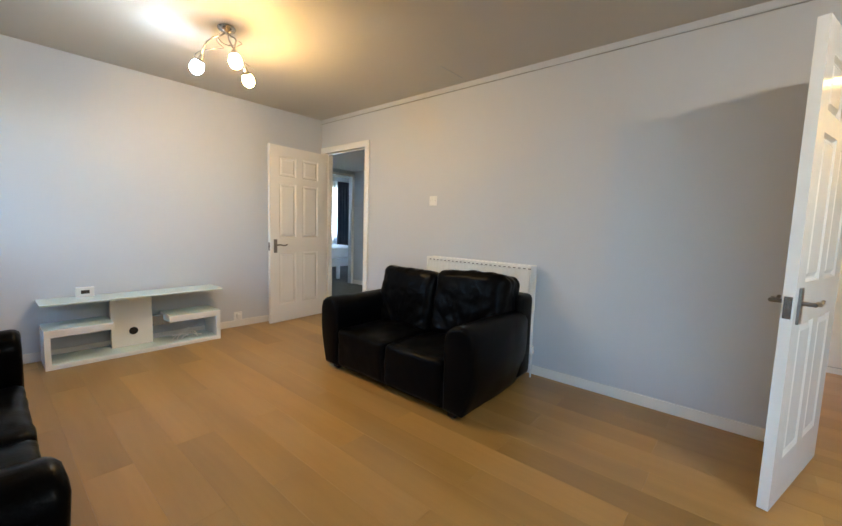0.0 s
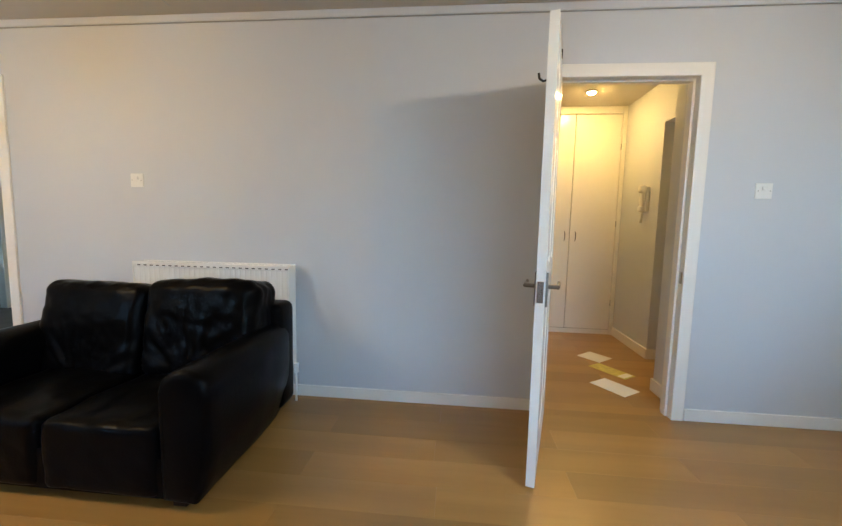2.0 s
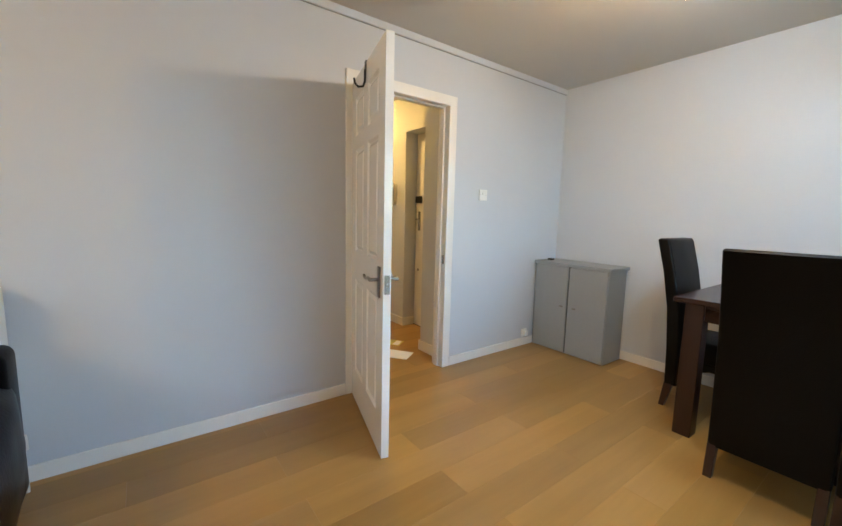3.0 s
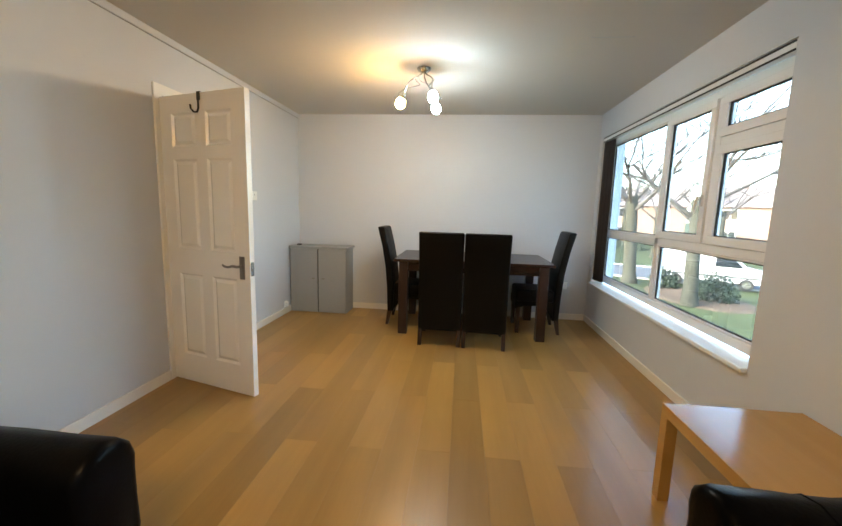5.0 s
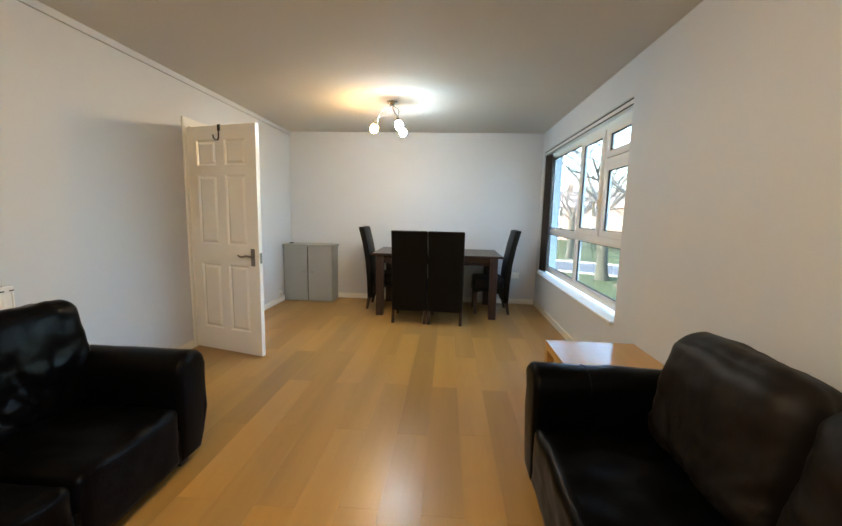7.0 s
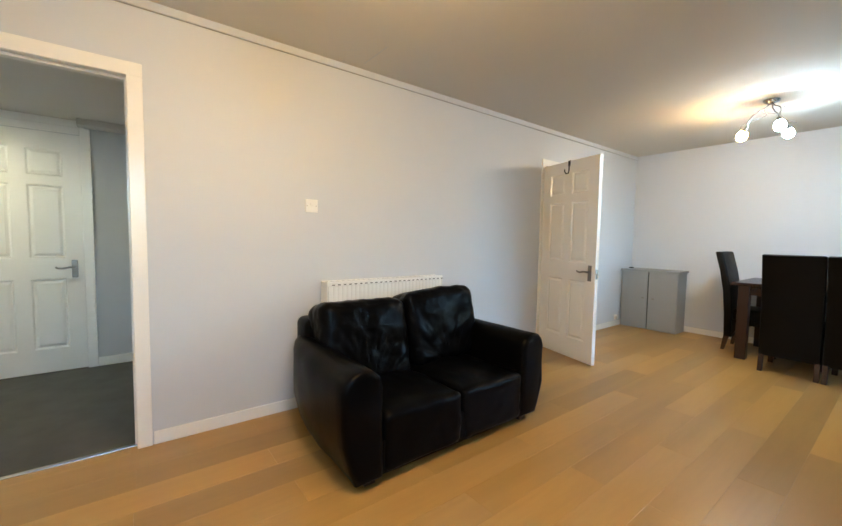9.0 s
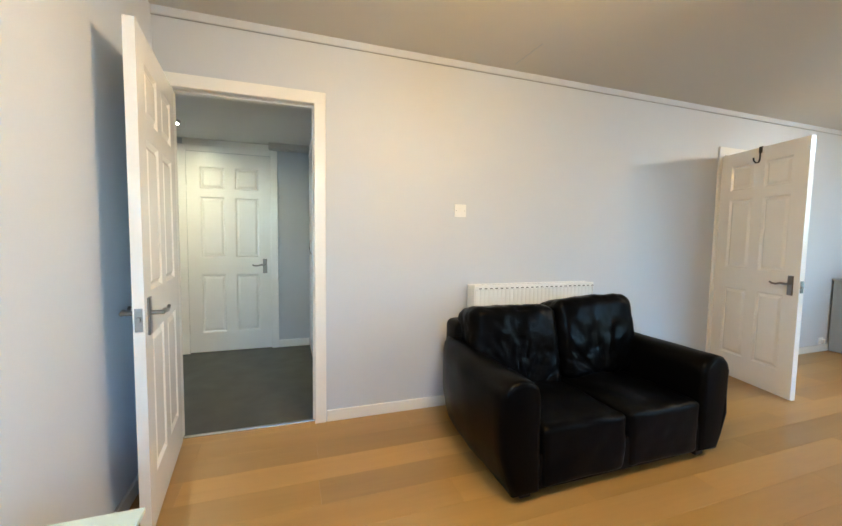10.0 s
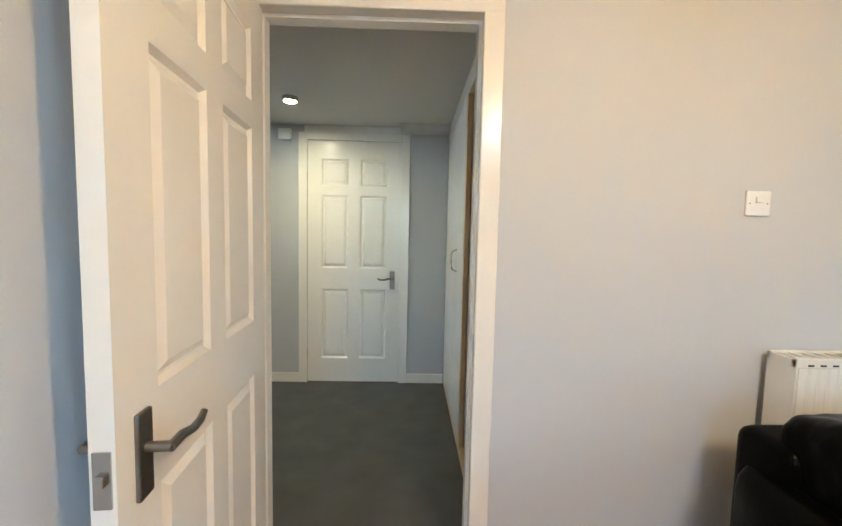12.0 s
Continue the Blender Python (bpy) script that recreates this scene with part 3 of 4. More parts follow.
def make_sofa(name, m, width, depth, arm_height, back_in, label, tops, seed, soft, cover, inset, seamed):
    """Two-seat sofa: width along x, front towards -y, standing on the floor at z = 0."""
    s = thing(name, m, label, "sofa")
    aw, D = 0.215, depth
    x0, x1 = -width / 2, width / 2
    for side in (-1, 1):
        prof = [(side * (width / 2 - aw - u), z) for u, z in arm_profile(aw, arm_height)]
        b = bm_extrude(prof, "y", -D / 2, D / 2 - 0.05, 0.03, 3)
        bmesh.ops.subdivide_edges(b, edges=[e for e in b.edges if abs(e.verts[0].co.y - e.verts[1].co.y) > 0.3], cuts=14)
        for v in b.verts:
            rise = max(0.0, (v.co.y + 0.05) / (D / 2))
            v.co.x -= side * 0.07 * rise * rise * max(0.0, (abs(v.co.x) - width / 2 + aw) / aw)
            if v.co.z > arm_height * 0.6:
                v.co.z += 0.008 * rise * rise
            if v.co.y < -D / 2 + 0.04 and v.co.z > arm_height * 0.5:
                v.co.z += 0.006 * noise.noise(Vector((v.co.x * 30, v.co.z * 20, seed)))
        rough_up(b, 0.007, 6, seed + side)
        arm = part("armrest", b, M_LEATHER, s, "swelling black leather armrest", True)
        if seamed:
            over = [(u, -D * 0.2, z - 0.001) for u, z in prof[5:-1]]
            part("seam", bm_tube(over, 0.003, 5), M_LEATHER, arm, "stitched seam across the arm", True)
    xi0, xi1 = x0 + aw - 0.012, x1 - aw + 0.012
    base = cushion(xi0, xi1, -D / 2 + 0.012, D / 2 - 0.06, 0.04, 0.215, 0.012, 0.0, seed + 3, 0.0, 8)
    part("base", base, M_LEATHER, s, smooth=True)
    part("back_frame", bm_box(x0 + 0.105, x1 - 0.06, D / 2 - 0.20, D / 2, 0.06, 0.68, 0.045, 4), M_LEATHER, s, smooth=True)
    mid = (xi0 + xi1) / 2
    for k, (a, c) in enumerate(((xi0 + 0.018, mid - 0.008), (mid + 0.008, xi1 - 0.018))):
        b = cushion(a, c, -D / 2 + 0.001, D / 2 - 0.2, 0.045, 0.335, 0.032, 0.022, seed + 5 + k, 0.006, 22)
        for v in b.verts:
            if v.co.z > 0.30:
                dip = noise.ridged_multi_fractal(Vector((v.co.x * 5 + seed, v.co.y * 3.2 + k, 0.3)), 0.9, 2.0, 2, 1.0, 2.0) - 1.0
                v.co.z -= 0.006 * dip
        part("seat_cushion", b, M_LEATHER, s, smooth=True)
    for k, (a, c) in enumerate(((x0 + inset, mid - 0.004), (mid + 0.004, x1 - 0.11))):
        b = cushion(a, c, -0.13, 0.13, -0.25, 0.25, soft, 0.02, seed + 9 + k, 0.010, 44)
        for v in b.verts:
            cx = (a + c) / 2
            ang = math.atan2(v.co.z + 0.30, v.co.x - cx)
            fold = noise.ridged_multi_fractal(Vector((ang * 6.5 + seed * 2.3 + k, v.co.z * 2.6, 0.6 * v.co.x)), 0.85, 2.0, 3, 1.0, 2.0) - 1.0
            if v.co.y < 0:
                low = max(0.0, min(1.0, (0.09 - v.co.z) / 0.2))
                v.co.y -= 0.009 * fold * low + 0.026 * (1 - low) * (1 - ((v.co.x - cx) / (c - a) * 2) ** 4)
            if v.co.z > 0.1:
                v.co.z += 0.014 * noise.noise(Vector((v.co.x * 4 + seed, v.co.y * 4, k)))
        b.transform(Matrix.Translation((0, D / 2 - back_in, tops[k] - 0.245)) @ pose(0, 0, 0, -14, (2, -2)[k], 0))
        part("back_cushion", b, cover, s, "creased leather back cushion", True)
    for x in (x0 + 0.16, x1 - 0.16):
        for y in (-D / 2 + 0.07, D / 2 - 0.12):
            part("foot", bm_box(x - 0.03, x + 0.03, y - 0.03, y + 0.03, 0, 0.07, 0.004), M_LEGWOOD, s, "short dark wooden foot")
    return s


make_sofa("sofa", pose(0.615, -3.035, 0, 0, 0, 90), 1.47, 0.91, 0.575, 0.27, "black leather two-seat sofa beside the radiator", (0.755, 0.79), 1, 0.06, M_LEATHER, 0.13, False)
# back cushions wear the leather with warm light painted in
make_sofa("sofa", pose(3.165, -3.135, 0, 0, 0, -90), 1.74, 0.84, 0.58, 0.22, "black leather sofa with slumped cushions tinted warm-lit brown by the wall", (0.80, 0.82), 4, 0.10, M_WORNWARM, 0.235, True)

# ---- side table ----
st = thing("side_table", pose(3.302, -1.895, 0), "square oak-veneer side table beside the sofa", "table")
part("tabletop", bm_box(-0.29, 0.29, -0.29, 0.29, 0.40, 0.45, 0.002), M_OAKTABLE, st)
for x in (-0.265, 0.265):
    for y in (-0.265, 0.265):
        part("leg", bm_box(x - 0.025, x + 0.025, y - 0.025, y + 0.025, 0, 0.40, 0.002), M_OAKTABLE, st)

# ---- dining table and chairs ----
dt = thing("dining_table", pose(2.2, 0.88, 0), "dark-stained wooden dining table with square legs", "table")
part("tabletop", bm_box(-0.80, 0.80, -0.45, 0.45, 0.757, 0.787, 0.004), M_DARKWOOD, dt)
for a in ((-0.70, 0.70, -0.41, -0.385), (-0.70, 0.70, 0.385, 0.41), (-0.735, -0.71, -0.385, 0.385), (0.71, 0.735, -0.385, 0.385)):
    part("apron", bm_box(*a, 0.665, 0.757, 0.002), M_DARKWOOD, dt)
for x in (-0.70, 0.70):
    for y in (-0.385, 0.385):
        part("leg", bm_box(x - 0.045, x + 0.045, y - 0.045, y + 0.045, 0, 0.757, 0.004), M_LEGWOOD, dt)


def make_chair(m, label):
    """High-backed upholstered chair: front towards +y, back at -y."""
    c = thing("dining_chair", m, label, "chair", "chairs round the table")
    W = 0.205
    outer = [(-0.215, 0.15), (-0.225, 0.40), (-0.245, 0.65), (-0.285, 0.88), (-0.335, 1.08)]
    inner = [(-0.275, 1.088), (-0.262, 1.07), (-0.215, 0.88), (-0.172, 0.65), (-0.155, 0.47), (-0.15, 0.15)]
    part("backrest", bm_extrude(outer + [(-0.325, 1.09)] + inner, "x", -W, W, 0.014, 3), M_CHAIR, c, smooth=True)
    part("seat", bm_box(-W, W, -0.15, 0.24, 0.34, 0.475, 0.03, 4), M_CHAIR, c, smooth=True)
    for side in (-1, 1):
        xs = side * (W - 0.012)
        sk = [(-0.15, 0.35), (0.235, 0.35), (0.235, 0.27), (0.15, 0.30), (0.02, 0.305), (-0.08, 0.27), (-0.15, 0.17)]
        part("side_skirt", bm_extrude(sk, "x", xs - 0.011, xs + 0.011, 0.004, 1), M_CHAIR, c)
        part("leg", bm_extrude([(-0.215, 0.16), (-0.165, 0.16), (-0.205, 0.0), (-0.235, 0.0)], "x", side * (W - 0.02) - 0.018, side * (W - 0.02) + 0.018, 0.002, 1), M_LEGWOOD, c)
        part("leg", bm_box(side * (W - 0.022) - 0.02, side * (W - 0.022) + 0.02, 0.19, 0.23, 0, 0.35, 0.003), M_LEGWOOD, c)
    part("front_skirt", bm_box(-W + 0.002, W - 0.002, 0.222, 0.242, 0.27, 0.36, 0.004), M_CHAIR, c)
    return c


ch = make_chair(pose(1.90, 0.385, 0, 0, 0, 0), "dark brown leather high-backed dining chair")
copy_thing(ch, pose(2.33, 0.365, 0, 0, 0, -3))
tagged(copy_thing(ch, pose(1.50, 0.95, 0, 0, 0, -90)), "dark brown leather dining chair at the table end")
tagged(copy_thing(ch, pose(2.92, 0.92, 0, 0, 0, 90)), "dark brown leather dining chair at the table end")

# ---- low grey cabinet ----
cab = thing("cabinet", pose(0.02, 1.05, 0), "low grey painted cupboard in the corner, doors ajar", "cabinet")
part("body", bm_box(0.0, 0.695, 0.016, 0.30, 0.0, 0.785, 0.003), M_GREYPAINT, cab)
part("top", bm_box(-0.012, 0.715, -0.012, 0.308, 0.785, 0.812, 0.004), M_GREYPAINT, cab)
# strip behind the doors, its shade put into the colour
part("gap", bm_box(0.337, 0.357, 0.010, 0.018, 0.01, 0.78), M_DARK, cab, "dark strip painted as shade between the doors")
for a, c in ((0.004, 0.339), (0.354, 0.692)):
    d = part("door", bm_box(a, c, -0.004, 0.013, 0.008, 0.778, 0.002), M_GREYPAINT, cab)
    kx = c - 0.05 if a < 0.1 else a + 0.06
    part("keyhole", bm_box(kx - 0.016, kx + 0.016, -0.009, -0.003, 0.418, 0.430, 0.002), M_NICKEL, d, "small metal lock")
clip = solid("small_box", bm_box(0.06, 0.11, 1.16, 1.20, 0.812, 0.828, 0.004), M_BLACK, "small black plastic object on the cabinet", "clutter")

# ---- radiator ----
rad = thing("radiator", pose(0, 0, 0), "white enamelled panel radiator on the wall", "radiator")
R0, R1 = -3.44, -2.41
prof = []
n = 31
for i in range(n):
    y = R0 + 0.012 + (R1 - R0 - 0.024) * i / (n - 1)
    q = (R1 - R0) / (n - 1)
    prof += [(0.136, y - q * 0.25), (0.1335, y), (0.136, y + q * 0.25)] if 0 < i < n - 1 else [(0.136, y)]
prof = prof + [(0.118, R1 - 0.012), (0.118, R0 + 0.012)]
part("front_panel", bm_extrude(prof, "z", 0.19, 0.845), M_RAD, rad)
part("back_panel", bm_box(0.035, 0.05, R0 + 0.01, R1 - 0.01, 0.19, 0.845, 0.003), M_RAD, rad)
for y in (R0, R1 - 0.008):
    part("side_panel", bm_box(0.032, 0.138, y, y + 0.008, 0.18, 0.872, 0.003), M_RAD, rad)
part("top_rail", bm_box(0.118, 0.139, R0, R1, 0.842, 0.876, 0.004), M_RAD, rad)
part("top_rail", bm_box(0.032, 0.05, R0, R1, 0.842, 0.876, 0.004), M_RAD, rad)
for i in range(24):
    y = R0 + 0.03 + (R1 - R0 - 0.06) * i / 23
    part("grille_bar", bm_box(0.05, 0.1185, y - 0.006, y + 0.006, 0.866, 0.872), M_RAD, rad)
    part("slot", bm_box(0.1385, 0.1402, y + 0.008, y + 0.028, 0.850, 0.856), M_DARK, rad)
part("valve", bm_cyl((0.085, R1 + 0.02, 0.19), (0.085, R1 + 0.02, 0.25), 0.017, 0.015, 14), M_PLASTIC, rad, "white valve knob", True)
part("valve_body", bm_cyl((0.085, R1 - 0.015, 0.205), (0.085, R1 + 0.028, 0.205), 0.01, n=10), M_CHROME, rad)
part("pipe", bm_cyl((0.085, R1 + 0.02, 0.0), (0.085, R1 + 0.02, 0.2), 0.0075, n=10), M_RAD, rad, "white painted pipe")

# ---- television stand ----
tv = thing("tv_stand", pose(0, 0, 0), "white gloss and glass television stand by the wall", "tv stand")
TX0, TX1, TY0, TY1 = 1.365, 2.587, YT + 0.03, -4.995
part("base", bm_box(TX0, TX1, TY0, TY1, 0.0, 0.034, 0.003), M_WHITEBOARD, tv)
part("base_glass", bm_box(TX0 + 0.03, TX1 - 0.03, TY0 + 0.01, TY1 - 0.012, 0.034, 0.04, 0.001), M_FROST, tv, "pale green glass shelf")
for a, c, z in ((TX0, 1.79, 0.282), (2.178, TX1, 0.298)):
    outer_x = a if a < 1.5 else c - 0.036
    part("shelf", bm_box(a, c, TY0, TY1, z - 0.055, z, 0.003), M_WHITEBOARD, tv)
    part("shelf_glass", bm_box(a + 0.004, c - 0.004, TY0 + 0.004, TY1 - 0.004, z, z + 0.006, 0.001), M_FROST, tv, "pale green glass shelf")
    part("upright", bm_box(outer_x, outer_x + 0.036, TY0, TY1, 0.034, z - 0.055, 0.003), M_WHITEBOARD, tv)
part("centre_panel", bm_box(1.879, 2.172, TY0 + 0.10, TY0 + 0.135, 0.04, 0.478, 0.003), M_WHITEBOARD, tv)
part("cable_hole", bm_cyl((2.02, TY0 + 0.13, 0.17), (2.02, TY0 + 0.139, 0.17), 0.032, n=24), M_BLACK, tv, "round dark cable hole")
part("bracket", bm_box(1.79, 1.879, TY0 + 0.05, TY0 + 0.11, 0.18, 0.27, 0.003), M_GREYPAINT, tv)
part("bracket", bm_box(2.16, 2.20, TY0 + 0.05, TY0 + 0.11, 0.22, 0.30, 0.003), M_GREYPAINT, tv)
part("glass_top", bm_box(1.335, 2.60, YT + 0.018, -5.0, 0.478, 0.492, 0.002), M_FROST, tv, "pale green glass top")
mon = thing("energy_monitor", pose(2.315, -5.24, 0.492, -12, 0, 0), "small white display unit on the glass top", "monitor")
part("case", bm_box(-0.058, 0.058, -0.012, 0.012, 0.0, 0.082, 0.005, 3), M_PLASTIC, mon)
part("screen", bm_box(-0.028, 0.026, 0.0115, 0.0135, 0.03, 0.06), M_SCREEN, mon)
cable = thing("cable_bundle", pose(1.62, -5.10, 0.04), "loose bundle of white cables on the shelf", "cable")
cable_rng = random.Random(12)
for k in range(11):
    a, reach, top = cable_rng.uniform(0, 6.28), cable_rng.uniform(0.06, 0.13), cable_rng.uniform(0.03, 0.12)
    bend = cable_rng.uniform(-0.9, 0.9)
    pts = []
    for q in range(9):
        w = q / 4 - 1
        pts.append((reach * w * math.cos(a + bend * w), 0.45 * reach * w * math.sin(a + bend * w), 0.005 + top * (1 - w * w) * 0.8 + 0.03 * max(0, w) * (k % 3)))
    part("wire", bm_tube(pts, 0.0035, 6), M_PLASTIC, cable, smooth=True)


def wall_plate(name, m, w, h, label, rocker=True):
    p = thing(name, m, label, "switch" if rocker else "socket")
    part("plate", bm_box(-w / 2, w / 2, 0, 0.009, -h / 2, h / 2, 0.003), M_PLASTIC, p)
    if rocker:
        part("rocker", bm_box(-0.012, 0.012, 0.008, 0.0155, 0.002, 0.022, 0.002), M_PLASTIC, p)
    else:
        part("plug", bm_box(-0.022, 0.022, 0.008, 0.04, -0.025, 0.025, 0.006), M_PLASTIC, p)
    for x in (-w * 0.36, w * 0.36):
        part("screw", bm_cyl((x, 0.008, 0), (x, 0.0100, 0), 0.0026, n=10), M_NICKEL, p)
    return p


wall_plate("light_switch", pose(0, -3.495, 1.393, 0, 0, -90), 0.088, 0.088, "square white plastic switch plate on the wall")
wall_plate("light_switch", pose(0, 0.314, 1.375, 0, 0, -90), 0.088, 0.088, "square white plastic light switch beside the door")
wall_plate("wall_socket", pose(1.06, YT + 0.0, 0.118, 0, 0, 0), 0.088, 0.086, "white wall socket with a plug", False)
wall_plate("wall_socket", pose(0, 0.94, 0.118, 0, 0, -90), 0.075, 0.075, "cream wall socket with a plug beside the cabinet", False)
wall_plate("wall_socket", pose(3.30, YD, 0.42, 0, 0, 180), 0.146, 0.086, "white wall socket beside the dining table", False)

# ---- entrance hall ----
wall("wall_hall_east_return", bm_box(-0.42, -T, 0.03, 0.60, 0, H))
wall("wall_hall_north", bm_box(HXB - 0.55, -1.13, 0.315, 0.60, 0, H))
wall("wall_hall_lintel", bm_box(-1.13, -0.42, 0.315, 0.60, 2.05, H))
wall("wall_hall_south", bm_box(HXB - 0.55, -T, -1.62, -1.52, 0, H))
wall("wall_hall_west", bm_box(HXB - 0.60, HXB - 0.50, -1.52, 0.315, 0, H))
wall("wall_hall_pier", bm_box(HXB - 0.50, HXB + 0.0, -1.52, -0.72, 0, H))
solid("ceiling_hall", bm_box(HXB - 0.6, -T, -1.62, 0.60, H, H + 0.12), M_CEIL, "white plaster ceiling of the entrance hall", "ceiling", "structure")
wall("wall_hall_behind_door", bm_box(-1.13, -0.42, 0.52, 0.60, 0, 2.05))
fd = thing("front_door", pose(-1.125, 0.45, 0.0), "white flush front door with dark lock", "door")
part("leaf", bm_box(0.01, 0.70, 0, 0.044, 0.006, 2.04, 0.002), M_GLOSS, fd)
part("lock_case", bm_box(0.035, 0.12, -0.03, 0.0, 1.33, 1.40, 0.006), M_BLACK, fd, "dark rim lock")
part("handle_plate", bm_box(0.06, 0.095, -0.008, 0.0, 1.04, 1.24, 0.003), M_CHROME, fd)
part("lever", bm_tube([(0.078, -0.006, 1.16), (0.078, -0.045, 1.16), (0.14, -0.05, 1.155)], 0.008, 8), M_CHROME, fd, smooth=True)
part("deadlock", bm_cyl((0.075, -0.006, 0.62), (0.075, 0.0, 0.62), 0.016, n=14), M_CHROME, fd)
skirting("baseboard", HXB + 0.02, -1.13, 0.301, 0.315, 0.09)
skirting("baseboard", -1.13, -1.116, 0.301, 0.45, 0.09)
skirting("baseboard", -0.42, -T - 0.017, 0.016, 0.03, 0.09)
skirting("baseboard", -0.434, -0.42, 0.016, 0.45, 0.09)
cup = thing("hall_cupboard", pose(HXB, 0, 0), "white painted double-door built-in cupboard", "cupboard")
part("plinth", bm_box(-0.02, 0.006, -0.72, 0.315, 0.0, 0.05), M_GLOSS, cup)
part("frame", bm_box(-0.03, 0.02, 0.275, 0.315, 0.0, H, 0.003), M_GLOSS, cup)
part("frame", bm_box(-0.03, 0.02, -0.72, -0.665, 0.0, H, 0.003), M_GLOSS, cup)
part("head_panel", bm_box(-0.03, 0.012, -0.665, 0.275, 2.335, H, 0.002), M_GLOSS, cup)
part("shadow_gap", bm_box(-0.032, -0.012, -0.665, 0.275, 0.05, 2.335), M_DARK, cup)
for a, c, kx in ((-0.662, -0.197, -0.25), (-0.191, 0.271, -0.138)):
    d = part("door", bm_box(-0.012, 0.008, a, c, 0.056, 2.329, 0.002), M_GLOSS, cup)
    part("handle", bm_tube([(0.008, kx, 1.01), (0.03, kx, 1.02), (0.034, kx, 1.06), (0.03, kx, 1.10), (0.008, kx, 1.11)], 0.005, 8), M_CHROME, d, "slim chrome pull handle", True)
for z in (0.35, 1.2, 2.0):
    part("hinge", bm_cyl((0.012, 0.273, z - 0.03), (0.012, 0.273, z + 0.03), 0.005, n=8), M_CHROME, cup)
ph = thing("intercom_phone", pose(-1.335, 0.315, 1.42, 0, 0, 180), "white plastic door-entry phone with coiled cord", "phone")
part("base", bm_box(-0.045, 0.045, 0, 0.03, -0.11, 0.11, 0.008, 3), M_PLASTIC, ph)
b = bm_box(-0.03, 0.03, 0.03, 0.055, -0.10, 0.115, 0.012, 3)
bm_box(-0.034, 0.034, 0.028, 0.075, 0.06, 0.125, 0.014, 3, b)
bm_box(-0.034, 0.034, 0.028, 0.07, -0.115, -0.06, 0.014, 3, b)
part("handset", b, M_PLASTIC, ph, smooth=True)
part("cord", bm_tube([(0.01 * math.cos(q * 1.9) + 0.03 * math.sin(q / 40 * math.pi), 0.03 + 0.01 * math.sin(q * 1.9), -0.11 - 0.10 * math.sin(q / 40 * math.pi)) for q in range(41)], 0.0028, 5), M_PLASTIC, ph, "coiled white cord", True)
part("button_box", bm_box(0.055, 0.12, 0, 0.02, -0.03, 0.03, 0.004), M_PLASTIC, ph)
for (cx, cy, w, l, rz, mat, lab) in ((-1.096, -0.139, 0.215, 0.20, 40, M_PAPER, "white folded paper lying on the floor"), (-0.765, -0.12, 0.14, 0.32, -55, M_YELLOW, "yellow printed leaflet lying on the floor"), (-0.438, -0.225, 0.18, 0.275, -55, M_PAPER, "white envelope lying on the floor")):
    p = bm_box(-w / 2, w / 2, -l / 2, l / 2, 0.0, 0.0025)
    p.transform(pose(cx, cy, 0.001, 0, 0, rz))
    leaf = solid("paper", p, mat, lab, "paper", group="post on the hall floor")
    if mat is M_YELLOW:
        q = bm_box(-0.06, 0.06, 0.09, 0.145, 0.0025, 0.003)
        q.transform(pose(cx, cy, 0.001, 0, 0, rz))
        part("print_bar", q, M_PAPER, leaf)


def spot_lamp(x, y, z, mat, label, rim=0.014):
    """A round spotlight; a deeper rim shades the ceiling round it."""
    s = thing("ceiling_spotlight", pose(x, y, z), label, "lamp")
    part("ring", bm_lathe([(0.05, 0.0), (0.052, -rim * 0.5), (0.046, -rim), (0.040, -rim), (0.036, -0.004), (0.036, 0.0)], 20), M_CHROME, s, smooth=True)
    part("bulb", bm_lathe([(0.033, -0.009), (0.032, -0.016), (0.024, -0.023), (0.004, -0.027)], 18), mat, s, "glowing bulb", True)
    return s


spot_lamp(-1.44, -0.2, H, M_SPOTWARM, "warm glowing ceiling spotlight in the entrance hall")

# ---- carpeted hall ----
HE = -T
solid("floor_hall", bm_box(HXA - 0.1, -0.052, HYA - 0.1, -3.8, -0.1, -0.002), M_CARPET, "dark grey carpeted hall floor", "floor", "structure")
solid("threshold", bm_box(-0.06, -0.03, A0, A1, -0.01, 0.004, 0.002), M_CHROME, "thin metal threshold strip", "trim", "structure")
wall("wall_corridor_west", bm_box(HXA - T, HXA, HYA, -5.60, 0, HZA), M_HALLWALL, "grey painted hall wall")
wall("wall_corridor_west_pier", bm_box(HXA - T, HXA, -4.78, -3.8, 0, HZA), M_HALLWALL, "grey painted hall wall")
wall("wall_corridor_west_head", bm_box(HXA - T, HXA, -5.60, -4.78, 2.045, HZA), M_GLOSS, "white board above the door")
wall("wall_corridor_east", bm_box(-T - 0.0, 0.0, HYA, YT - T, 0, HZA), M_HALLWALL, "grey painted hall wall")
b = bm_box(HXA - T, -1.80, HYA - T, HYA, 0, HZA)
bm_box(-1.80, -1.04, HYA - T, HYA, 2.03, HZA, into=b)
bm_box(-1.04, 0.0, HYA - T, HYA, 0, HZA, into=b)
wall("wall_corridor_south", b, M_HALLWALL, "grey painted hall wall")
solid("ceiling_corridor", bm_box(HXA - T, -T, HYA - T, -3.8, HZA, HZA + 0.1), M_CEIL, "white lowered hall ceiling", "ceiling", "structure")
